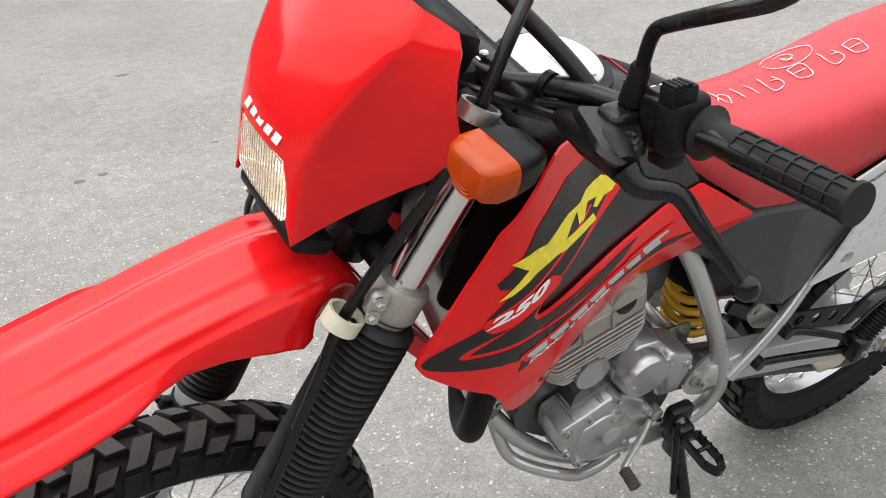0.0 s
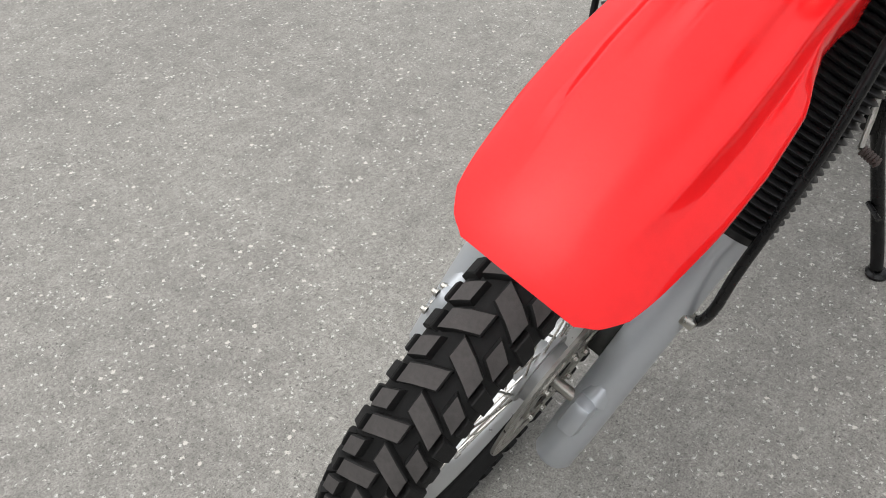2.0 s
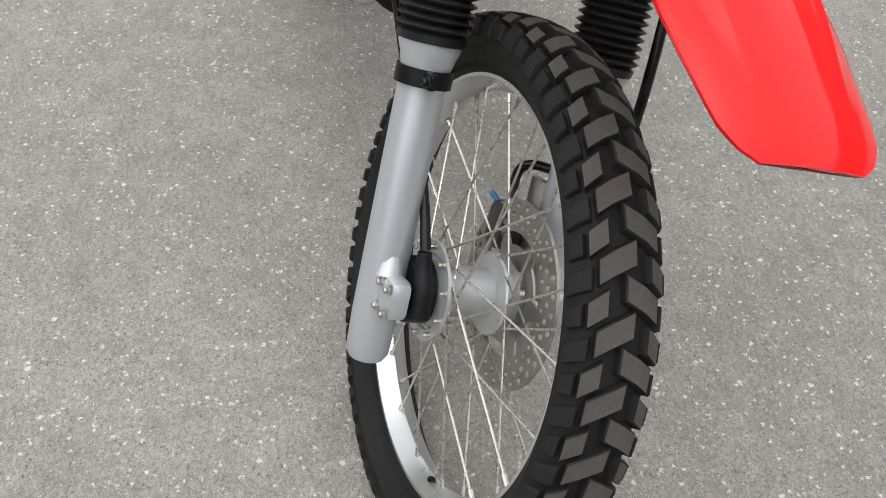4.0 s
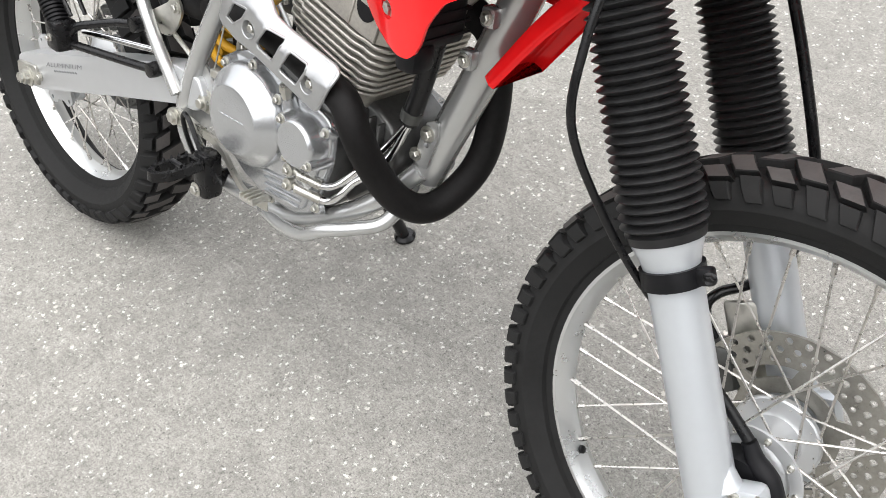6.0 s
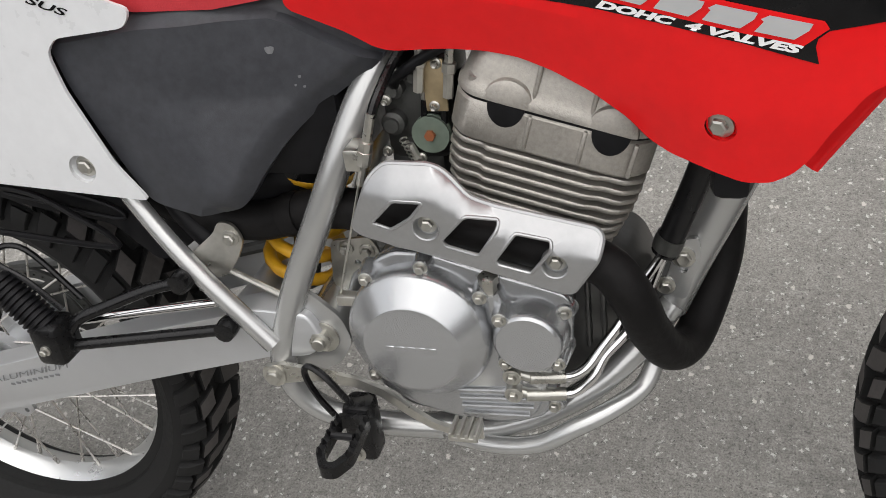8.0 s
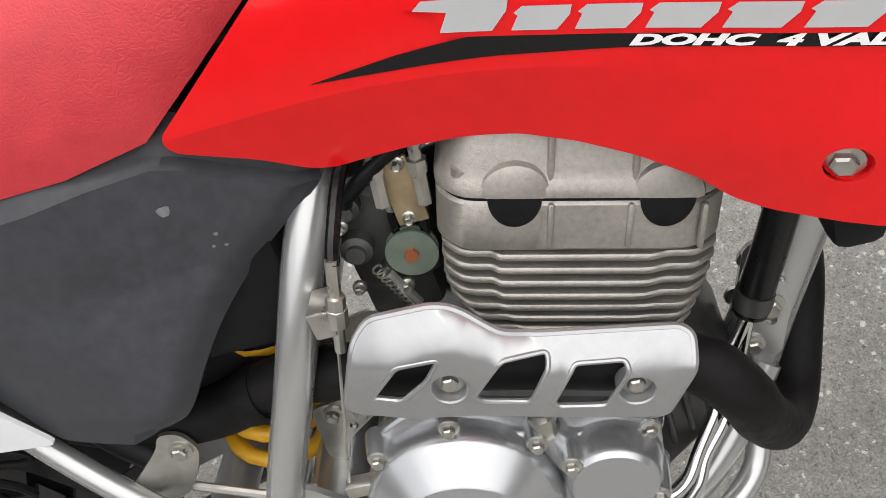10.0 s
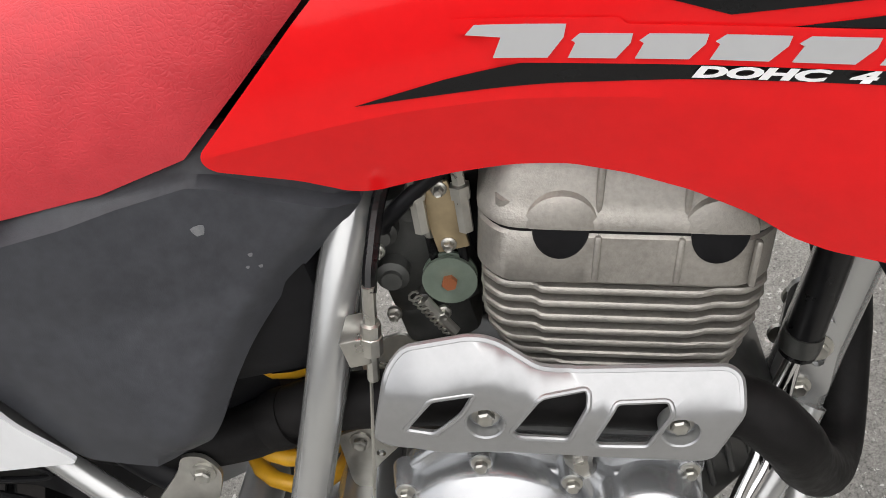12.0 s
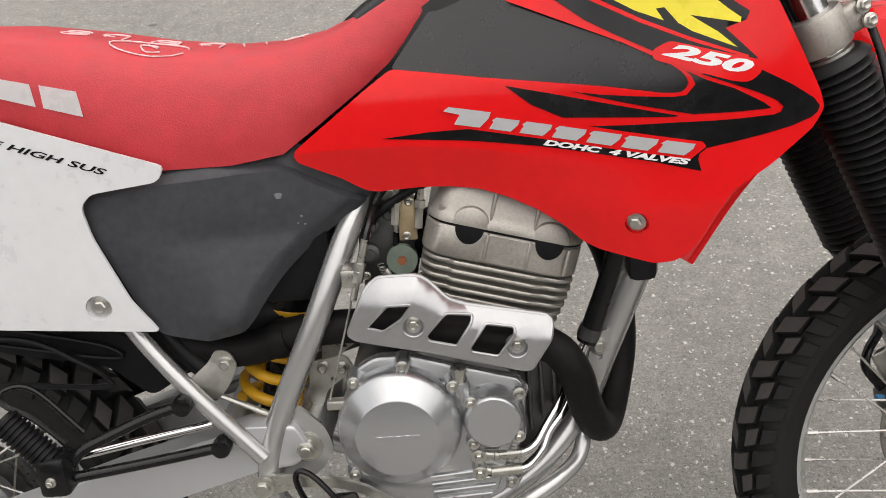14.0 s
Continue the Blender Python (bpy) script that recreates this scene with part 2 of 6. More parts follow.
def box(size, at=(0, 0, 0), bevel=0.003, seg=2, m=None):
    bm = bmesh.new()
    bmesh.ops.create_cube(bm, size=1)
    bmesh.ops.scale(bm, vec=size, verts=bm.verts)
    if bevel:
        bmesh.ops.bevel(bm, geom=bm.edges[:], offset=bevel, segments=seg, affect="EDGES", profile=0.5)
    bmesh.ops.translate(bm, vec=at, verts=bm.verts)
    if m is not None:
        bmesh.ops.transform(bm, matrix=m, verts=bm.verts)
    return bm


def inside(p, poly):
    x, y = p
    hit = False
    for (x1, y1), (x2, y2) in zip(poly, poly[1:] + poly[:1]):
        if (y1 > y) != (y2 > y) and x < (x2 - x1) * (y - y1) / (y2 - y1) + x1:
            hit = not hit
    return hit


def rounded(poly, r, n=4):
    """A polygon with its corners rounded by about r."""
    out = []
    m = len(poly)
    for i in range(m):
        a, b, c = V(poly[i - 1]), V(poly[i]), V(poly[(i + 1) % m])
        d1, d2 = a - b, c - b
        k = min(r, d1.length * 0.45, d2.length * 0.45)
        p, q = b + d1.normalized() * k, b + d2.normalized() * k
        for j in range(n + 1):
            s = j / n
            out.append(tuple((1 - s) ** 2 * p + 2 * s * (1 - s) * b + s * s * q))
    return out


def dense(poly, step):
    out = []
    for a, b in zip(poly, poly[1:] + poly[:1]):
        n = max(1, int((V(b) - V(a)).length / step))
        out += [tuple(V(a).lerp(V(b), j / n)) for j in range(n)]
    return out


def circle(x, y, r, n=16):
    return [(x + r * math.cos(k * math.tau / n), y + r * math.sin(k * math.tau / n)) for k in range(n)]


def cut2d(outline, holes=(), step=None, lines=()):
    """Triangles of a flat outline with holes, on a grid of inner points where step is given."""
    from mathutils.geometry import delaunay_2d_cdt
    if step:
        outline = dense(outline, step)
    pts, edges = [], []
    for ring in (outline, *holes):
        k = len(pts)
        pts += [V(p) for p in ring]
        edges += [(k + i, k + (i + 1) % len(ring)) for i in range(len(ring))]
    for line in lines:
        k = len(pts)
        pts += [V(p) for p in line]
        edges += [(k + i, k + i + 1) for i in range(len(line) - 1)]
    if step:
        xs, ys = [p[0] for p in outline], [p[1] for p in outline]
        edge = [V(p) for ring in (outline, *holes, *lines) for p in ring]
        for i in range(int((max(xs) - min(xs)) / step) + 1):
            for j in range(int((max(ys) - min(ys)) / step) + 1):
                p = (min(xs) + (i + 0.5 * (j % 2)) * step, min(ys) + j * step)
                if inside(p, outline) and not any(inside(p, h) for h in holes) and min((V(p) - e).length for e in edge) > step * 0.45:
                    pts.append(V(p))
    v, _, f, *_ = delaunay_2d_cdt(pts, edges, [], 0, 1e-7)
    v = [tuple(p) for p in v]
    keep = []
    for t in f:
        c = (sum(v[i][0] for i in t) / 3, sum(v[i][1] for i in t) / 3)
        if inside(c, outline) and not any(inside(c, list(h)) for h in holes):
            keep.append(tuple(t))
    return v, keep


def shell(outline, depth, thick=0.003, holes=(), step=None, lines=()):
    """A panel over the flat outline (a, b): depth(a, b) gives its outer height, thick its thickness; lines are kept as edges."""
    v, f = cut2d(outline, holes, step, lines)
    bm = bmesh.new()
    used = sorted({i for t in f for i in t})
    top = {i: bm.verts.new((v[i][0], depth(*v[i]), v[i][1])) for i in used}
    low = {i: bm.verts.new((v[i][0], depth(*v[i]) - thick, v[i][1])) for i in used}
    count = {}
    for t in f:
        bm.faces.new([top[i] for i in t])
        bm.faces.new([low[i] for i in reversed(t)])
        for a, b in zip(t, t[1:] + t[:1]):
            count[(a, b)] = 1
    for a, b in count:
        if (b, a) not in count:
            bm.faces.new((top[a], low[a], low[b], top[b]))
    return bm


def flip(bm):
    """The mirror image across y = 0."""
    bmesh.ops.scale(bm, vec=(1, -1, 1), verts=bm.verts)
    bmesh.ops.reverse_faces(bm, faces=bm.faces)
    return bm


def frame_to(p, d):
    """A pose at p whose z axis points along d."""
    return Matrix.Translation(p) @ V(d).to_track_quat("Z", "Y").to_matrix().to_4x4()


BOLTS = {}


def bolt(parent, p, d, r=0.007, mat=STEEL, h=0.006):
    """A flanged hexagon bolt head at p that points along d."""
    key = (round(r, 4), mat.name)
    if key not in BOLTS:
        bm = lathe([(r * 1.35, -0.002), (r * 1.4, 0.0012), (r * 1.05, 0.002)], 14)
        merge(bm, lathe([(r * 0.95, 0.001), (r * 0.95, h), (r * 0.72, h + 0.0012), (r * 0.4, h + 0.0006)], 6))
        BOLTS[key] = mesh_of("bolt", bm, mat, 30)
    return part("bolt", BOLTS[key], None, parent, m=frame_to(p, d))


# ---- ground ----
STAIN = surface("oil_stain", (0.12, 0.117, 0.11), 0.8, vary=0.35, grain=250, stain=40, bump=0.5, bump_scale=330)


def prism_flat(ring, z0, z1):
    return loops_bm([[(x, y, z0) for x, y in ring], [(x, y, z1) for x, y in ring]])


def ground():
    bm = bmesh.new()
    bmesh.ops.create_grid(bm, x_segments=8, y_segments=8, size=900)
    g = part("ground", bm, ASPHALT, None)
    tagged(g, "light grey worn asphalt with pale stone chips", "ground", kind="structure")
    # dried oil drips and a few loose bits
    rnd = random.Random(8)
    for x, y, r in ((1.05, -2.48, 0.026), (1.145, -2.46, 0.024), (0.48, -2.34, 0.032), (0.67, -3.87, 0.035), (0.57, -2.56, 0.016), (0.08, -3.19, 0.025), (-0.14, -1.43, 0.030), (-0.24, -1.43, 0.024), (-0.36, -1.37, 0.018), (-0.57, 3.02, 0.02)):
        ring = [(x + r * k * (0.7 + 0.5 * rnd.random()) * math.cos(a * math.tau / 14), y + r * k * 0.7 * (0.7 + 0.5 * rnd.random()) * math.sin(a * math.tau / 14)) for k in (1.0,) for a in range(14)]
        part("oil_stain", prism_flat(ring, 0.0, 0.0012), STAIN, g)


def walls():
    """Unseen plain walls, added well away from the motorcycle to darken its reflections."""
    WALLGREY = surface("mottled_wall_grey", (0.16, 0.155, 0.145), 0.85, vary=0.3, grain=3, stain=0.6, bump=0.3, bump_scale=40)
    for name, at, size in (("unseen_wall_north", (0.7, 12.15, 2.4), (25.0, 0.3, 4.8)), ("unseen_wall_south", (0.7, -12.15, 2.4), (25.0, 0.3, 4.8)), ("unseen_wall_east", (13.0, 0, 2.4), (0.3, 24.0, 4.8)), ("unseen_wall_west", (-11.6, 0, 2.4), (0.3, 24.0, 4.8))):
        w = part(name, box(size, at, 0.02), WALLGREY, None)
        tagged(w, "unseen plain grey wall added to darken reflections", "wall", kind="structure")


ground()
walls()

# ---- motorcycle ----
LEAN, STEER, RAKE = 16.64, 2.41, 25.99
bike = new("motorcycle")
bike.rotation_euler.x = -radians(LEAN)
bike.location.z = 0.002
tagged(bike, "red and white trail motorcycle leaning on its side stand", "motorcycle")
AXLE, FOOT = V((1.441, 0, 0.3475)), V((1.542, 0, 0))
UPF = V((-math.sin(radians(RAKE)), 0, math.cos(radians(RAKE))))
FWD = V((math.cos(radians(RAKE)), 0, math.sin(radians(RAKE))))
# front frame: x forward square to the fork, y left, z up along the fork, origin at the axle
FRONT = Matrix.Translation(FOOT) @ Matrix.Rotation(radians(STEER), 4, UPF) @ Matrix.Translation(AXLE - FOOT) @ Matrix((
    (FWD.x, 0, UPF.x, 0), (0, 1, 0, 0), (FWD.z, 0, UPF.z, 0), (0, 0, 0, 1)))


def tyre(R, half, rim, pitches, knob, wide, wheel):
    """Carcass and tread blocks, axis along y. wide: half-angle that the tread covers."""
    crown = R - knob
    mid = rim + (crown - rim) * 0.42
    def at(theta, a, lift=0.0):
        ca, sa = math.cos(a), math.sin(a)
        r = mid + (crown - mid) * (abs(ca) ** 0.68) * (1 if ca > 0 else -1) + lift * ca
        w = half * (abs(sa) ** 0.85) * (1 if sa > 0 else -1) + lift * sa
        return V((r * math.sin(theta), w, r * math.cos(theta)))
    prof = []
    for k in range(21):
        a = radians(-100 + 10 * k)
        p = at(0, a)
        prof.append((p.z, p.y))
    prof = [(rim - 0.012, -half * 0.48), (rim + 0.002, -half * 0.56), (rim + 0.004, -half * 0.7)] + prof[1:-1] + [(rim + 0.004, half * 0.7), (rim + 0.002, half * 0.56), (rim - 0.012, half * 0.48)]
    part("tyre", lathe(prof, 96, axis="y", closed=True), RUBBER, wheel, "black knobbly tyre with worn grey blocks", angle=30)
    step = math.tau / pitches
    def block(a0, a1, long0, long1, slant, h, top, taper=1.0):
        """A tread block from a0 to a1 across; long0 and long1 its lengths there, slant the turn from one end to the other."""
        bm = bmesh.new()
        ca = (a0 + a1) / 2
        rings = []
        for drop, lo, la in ((None, 1.0, 1.0), (0.0013, 0.92, 0.96), (0.0, 0.82, 0.89)):
            ring = []
            for u, a in ((-0.5, a0), (0.5, a0), (0.5, (a0 + a1) / 2), (0.5, a1), (-0.5, a1), (-0.5, (a0 + a1) / 2)):
                k = (a - a0) / (a1 - a0)
                hh = -0.002 if drop is None else h * (1 + (taper - 1) * k) - drop
                ring.append(bm.verts.new(at(slant * (k - 0.5) + u * (long0 + (long1 - long0) * k) * lo, ca + (a - ca) * la, hh)))
            rings.append(ring)
        for r0, r1 in zip(rings, rings[1:]):
            for i in range(6):
                j = (i + 1) % 6
                bm.faces.new((r0[i], r0[j], r1[j], r1[i]))
        t = rings[-1]
        for f in ((t[0], t[1], t[2], t[5]), (t[5], t[2], t[3], t[4])):
            bm.faces.new(f).material_index = top
        return mesh_of("tread_block", bm, [RUBBER, TREAD], 30)
    for s in (1, -1):
        w = wide * s
        kinds = ((0.00, block(-0.08 * w, 0.50 * w, 0.42 * step, 0.42 * step, 0.30 * step, knob, 1)),
                 (0.66, block(0.30 * w, 0.66 * w, 0.42 * step, 0.42 * step, 0.19 * step, knob, 1, 0.96)),
                 (0.30, block(0.58 * w, 1.20 * w, 0.36 * step, 0.32 * step, 0.14 * step, knob, 0, 0.55)),
                 (0.80, block(0.74 * w, 1.16 * w, 0.35 * step, 0.30 * step, 0.08 * step, knob * 0.95, 0, 0.5)))
        for n in range(pitches):
            for turn, me in kinds:
                part("tread_block", me, None, wheel, m=Matrix.Rotation((n + turn + (0.5 if s < 0 else 0)) * step, 4, "Y"))


def rim_bm(R, half):
    """Spoked alloy rim, flange radius R, axis along y."""
    p = [(R, -half), (R - 0.002, -half + 0.004), (R - 0.010, -half + 0.005), (R - 0.013, -half * 0.72), (R - 0.018, -half * 0.45), (R - 0.022, 0)]
    out = p + [(r, -w) for r, w in reversed(p[:-1])]
    inner = [(R - 0.003, half + 0.0015), (R - 0.014, half + 0.0015), (R - 0.019, half * 0.78), (R - 0.024, half * 0.5), (R - 0.029, 0)]
    inn = inner + [(r, -w) for r, w in reversed(inner[:-1])]
    return lathe(out + inn, 96, axis="y", closed=True)


def spoke_mesh(length):
    bm = lathe([(0.0016, 0), (0.0016, length - 0.016), (0.0031, length - 0.0155), (0.0033, length)], 6)
    merge(bm, lathe([(0.0028, -0.002), (0.0028, 0.001), (0.0016, 0.0015)], 6))
    return mesh_of("spoke", bm, SPOKE, 50)


def spokes(parent, rim_r, hub_l, hub_r, hub_radius, m):
    """Thirty-six crossed spokes: hub_l and hub_r are where the hub's flanges stand across the wheel."""
    me = None
    for n in range(36):
        s = 1 if n % 2 else -1
        lead = 1 if (n // 2) % 2 else -1
        a = (n + 0.5) * math.tau / 36
        b = a + lead * radians(62)
        q = V((rim_r * math.sin(a), s * 0.004, rim_r * math.cos(a)))
        w = hub_l if s > 0 else hub_r
        p = V((hub_radius * math.sin(b), w + lead * 0.002, hub_radius * math.cos(b)))
        if me is None:
            me = spoke_mesh((q - p).length)
        part("spoke", me, None, parent, m=m @ frame_to(p, q - p))


def disc_bm(r0, r1, r2, thick, rows, arms):
    """A drilled brake disc, axis along y."""
    holes = []
    for rad, count, hr, shift in rows:
        holes += [circle(rad * math.cos((k + shift) * math.tau / count), rad * math.sin((k + shift) * math.tau / count), hr, 8) for k in range(count)]
    bm = shell(circle(0, 0, r2, 72), lambda a, b: thick / 2, thick, [circle(0, 0, r1, 60)] + holes)
    # inner carrier with its arms
    outline = []
    for k in range(arms * 8):
        a = k * math.tau / (arms * 8)
        outline.append(((r1 + 0.006 if (k % 8) in (0, 1) else r0 + 0.02) * math.cos(a), (r1 + 0.006 if (k % 8) in (0, 1) else r0 + 0.02) * math.sin(a)))
    merge(bm, shell(outline, lambda a, b: thick / 2 + 0.0012, thick * 0.8, [circle(0, 0, r0, 40)]))
    return bm


I4 = Matrix.Identity(4)


def front_wheel():
    m = FRONT
    wheel = part("front_wheel", rim_bm(0.282, 0.0225), RIMALLOY, bike, "spoked silver alloy rim with a knobbly black tyre", m)
    tyre(0.3475, 0.047, 0.279, 32, 0.0105, radians(68), wheel)
    hub = lathe([(0.0, -0.055), (0.040, -0.055), (0.046, -0.050), (0.047, -0.040), (0.036, -0.039), (0.033, -0.034), (0.032, -0.005), (0.033, 0.024), (0.037, 0.027), (0.052, 0.028), (0.054, 0.030), (0.054, 0.036), (0.046, 0.037), (0.044, 0.052), (0.0, 0.053)], 36, axis="y")
    part("hub", hub, ALLOY, wheel)
    spokes(wheel, 0.256, 0.032, -0.041, 0.047, I4)
    part("brake_disc", disc_bm(0.045, 0.082, 0.124, 0.0045, [(0.1155, 32, 0.0048, 0), (0.103, 32, 0.0048, 0.5), (0.0905, 32, 0.0038, 0)], 6), DISC, wheel, "drilled steel brake disc", Matrix.Translation((0, 0.058, 0)))
    for k in range(6):
        a = (k + 0.3) * math.tau / 6
        bolt(wheel, (0.056 * math.sin(a), 0.062, 0.056 * math.cos(a)), (0, 1, 0), 0.005)
    for a in (78, 171, 262):
        ra = radians(a)
        part("rim_plug", lathe([(0.0055, -0.002), (0.0055, 0.002), (0.004, 0.0028)], 10), BLACK, wheel, m=frame_to((0.2535 * math.sin(ra), -0.008, 0.2535 * math.cos(ra)), (-math.sin(ra), 0, -math.cos(ra))))
    return wheel


def rear_wheel():
    m = Matrix.Translation((0, 0, 0.3245))
    wheel = part("rear_wheel", rim_bm(0.2455, 0.027), RIMALLOY, bike, "spoked silver alloy rim with a wide knobbly tyre", m)
    tyre(0.3245, 0.061, 0.242, 27, 0.014, radians(66), wheel)
    hub = lathe([(0.0, -0.06), (0.05, -0.058), (0.062, -0.05), (0.064, -0.036), (0.05, -0.03), (0.034, -0.015), (0.034, 0.02), (0.05, 0.03), (0.058, 0.036), (0.058, 0.045), (0.035, 0.05), (0.0, 0.055)], 36, axis="y")
    part("hub", hub, ALLOY, wheel)
    spokes(wheel, 0.219, 0.04, -0.042, 0.055, I4)
    flange = [((0.072 if k % 6 < 3 else 0.058) * math.cos(k * math.tau / 36), (0.072 if k % 6 < 3 else 0.058) * math.sin(k * math.tau / 36)) for k in range(36)]
    part("hub_flange", shell(rounded(flange, 0.004, 2), lambda a, b: -0.062, 0.006, [circle(0.064 * math.cos((k + 0.17) * math.tau / 6), 0.064 * math.sin((k + 0.17) * math.tau / 6), 0.004, 8) for k in range(6)]), ALLOY, wheel)
    part("sprocket", disc_bm(0.055, 0.085, 0.098, 0.006, [(0.091, 40, 0.002, 0)], 6), DARKMETAL, wheel, m=Matrix.Translation((0, 0.062, 0)))
    return wheel


front_wheel()
rear_wheel()


def fork():
    FL = 0.113
    for s in (1, -1):
        m = FRONT @ Matrix.Translation((-0.011, s * FL, 0))
        leg = part("fork_leg", lathe([(0.0, -0.098), (0.022, -0.098), (0.027, -0.09), (0.0285, -0.04), (0.0285, 0.22), (0.0288, 0.266), (0.032, 0.280), (0.0365, 0.292), (0.0378, 0.303), (0, 0.303)], 32), SLIDER, bike, "silver painted fork slider", m)
        prof = [(0.0395, 0.297), (0.041, 0.306)]
        n = 31
        for k in range(n):
            h = 0.309 + k * (0.612 - 0.309) / n
            r = 0.0445 - 0.004 * k / n
            prof += [(r - 0.0088, h), (r - 0.0015, h + 0.0036), (r, h + 0.0050), (r - 0.0015, h + 0.0064)]
        prof += [(0.034, 0.615), (0.03, 0.617)]
        part("boot", lathe([(0, 0.297)] + prof + [(0, 0.617)], 32), BOOT, leg, "ribbed black rubber fork boot", angle=60)
        part("fork_tube", lathe([(0.0205, 0.60), (0.0205, 0.845)], 28), CHROME, leg, "chromed fork tube")


fork()


TANKBLACK = surface("tank_black", (0.012, 0.012, 0.013), 0.18, vary=0.2, bump=0.02)


# ---- bodywork ----
def soft_table(xs, ys, wide):
    """A rounded-off curve through the given corners."""
    x = np.linspace(0.4, 1.3, 361)
    y = np.interp(x, xs, ys)
    n = int(wide / (x[1] - x[0]))
    return x, np.convolve(np.pad(y, n, mode="edge"), np.hanning(2 * n + 1) / np.hanning(2 * n + 1).sum(), "valid")


WIDTH = soft_table([0.55, 0.68, 0.76, 0.86, 0.95, 1.03, 1.09, 1.15], [0.101, 0.103, 0.110, 0.137, 0.168, 0.187, 0.178, 0.160], 0.05)
FOLD = soft_table([0.55, 0.60, 0.655, 0.70, 0.76, 0.815, 0.875, 0.932, 0.97], [0.839, 0.840, 0.840, 0.839, 0.834, 0.827, 0.816, 0.805, 0.80], 0.02)


def past(d, soft):
    """Nought below 0 and d above it, with a rounded corner."""
    return 0.5 * (d + math.sqrt(d * d + soft * soft)) - 0.5 * soft * (1 if abs(d) < 4 * soft else 0) * max(0, 1 - abs(d) / (4 * soft))


def side_y(x, z):
    """How far the tank's side panels stand out at each place."""
    y = np.interp(x, *WIDTH)
    y -= past(z - 0.90, 0.03) * 0.35 * np.interp(x, [0.9, 1.05], [1, 0.3])
    y -= past(0.76 - z, 0.01) * 0.15
    y -= past(np.interp(x, *FOLD) - z, 0.0015) * 0.31 * np.interp(x, [0.57, 0.66, 0.76, 0.84, 0.95], [1, 1, 0.9, 0.7, 0.1])
    return float(y)


PANEL = [(0.692, 0.924), (0.658, 0.902), (0.575, 0.843), (0.573, 0.835), (0.577, 0.828), (0.621, 0.806), (0.647, 0.788), (0.662, 0.784), (0.713, 0.787), (0.748, 0.786), (0.781, 0.782), (0.812, 0.772), (0.843, 0.757), (0.873, 0.737), (0.891, 0.719), (0.909, 0.710), (0.938, 0.703), (0.966, 0.696), (0.986, 0.699), (1.001, 0.710), (1.012, 0.725), (1.024, 0.750),
         (1.045, 0.780), (1.084, 0.802), (1.130, 0.835), (1.142, 0.854), (1.137, 0.872), (1.113, 0.922), (1.095, 0.960), (1.060, 1.022), (1.0, 1.070), (0.975, 1.080), (0.94, 1.074), (0.905, 1.045), (0.85, 1.008), (0.821, 0.987), (0.884, 0.960), (0.938, 0.937), (0.980, 0.915), (0.995, 0.904), (1.001, 0.893), (0.994, 0.884), (0.978, 0.884), (0.924, 0.893), (0.790, 0.909)]
panels = {}
for s in (-1, 1):
    bm = shell(rounded(PANEL, 0.006, 3), side_y, 0.004, [circle(0.947, 0.744, 0.0122, 18)], 0.0085, lines=[[(x, float(np.interp(x, *FOLD))) for x in np.linspace(0.578, 0.93, 60)]])
    panels[s] = part("side_panel", flip(bm) if s < 0 else bm, RED, bike, "glossy red tank side panel with decals", angle=12)
    y = side_y(0.947, 0.744)
    cup = lathe([(0.0133, -0.0030), (0.0125, -0.0040), (0.0119, -0.0085), (0.0002, -0.0085), (0.0002, -0.0100), (0.0133, -0.0100)], 24, closed=True)
    gx, gz = (side_y(0.949, 0.744) - side_y(0.945, 0.744)) / 0.004, (side_y(0.947, 0.746) - side_y(0.947, 0.742)) / 0.004
    part("bolt_cup", cup, RED, panels[s], m=frame_to((0.947, s * y, 0.744), (-gx, s, -gz)))
    bolt(panels[s], (0.947, s * (y - 0.0070), 0.744), (-gx, s, -gz), 0.0080)
    tank = shell(rounded([(0.69, 0.922), (1.0, 0.868), (1.02, 0.885), (1.0, 0.92), (0.9, 0.98), (0.86, 1.04), (0.78, 1.03)], 0.01, 3), lambda x, z: side_y(x, z) - 0.007, 0.004, (), 0.02)
    part("tank_side", flip(tank) if s < 0 else tank, TANKBLACK, bike, "bare black fuel tank side", angle=50)


SEAT_X = [-0.30, -0.15, 0.0, 0.15, 0.25, 0.34, 0.42, 0.50, 0.56, 0.61, 0.66, 0.71, 0.755, 0.79]
SEAT_TOP = [1.02, 1.02, 1.015, 1.008, 1.0, 0.985, 0.968, 0.957, 0.957, 0.965, 0.985, 1.012, 1.04, 1.06]
SEAT_LOW = [0.99, 0.965, 0.955, 0.935, 0.907, 0.869, 0.834, 0.832, 0.839, 0.872, 0.906, 0.945, 0.989, 1.03]
SEAT_W = [0.06, 0.085, 0.10, 0.108, 0.11, 0.108, 0.105, 0.10, 0.095, 0.088, 0.08, 0.074, 0.068, 0.05]
SEAT_HALF = [(1.0, 0), (1.03, 0.25), (1.0, 0.5), (0.92, 0.74), (0.78, 0.9), (0.5, 0.985), (0.2, 1.0)]


def seat_at(x, k, s, lift=0.002):
    """A place on the seat's skin: k runs from 0 at the lower seam to 6 at the middle of the top."""
    t, l, w = (np.interp(x, SEAT_X, q) for q in (SEAT_TOP, SEAT_LOW, SEAT_W))
    a = np.interp(k, range(7), [h[0] for h in SEAT_HALF])
    b = np.interp(k, range(7), [h[1] for h in SEAT_HALF])
    out = np.interp(k, [0, 2, 4, 6], [1, 1, 0.6, 0])
    return V((x, s * (w * a + lift * out), l + (t - l) * b + lift * (1 - out)))


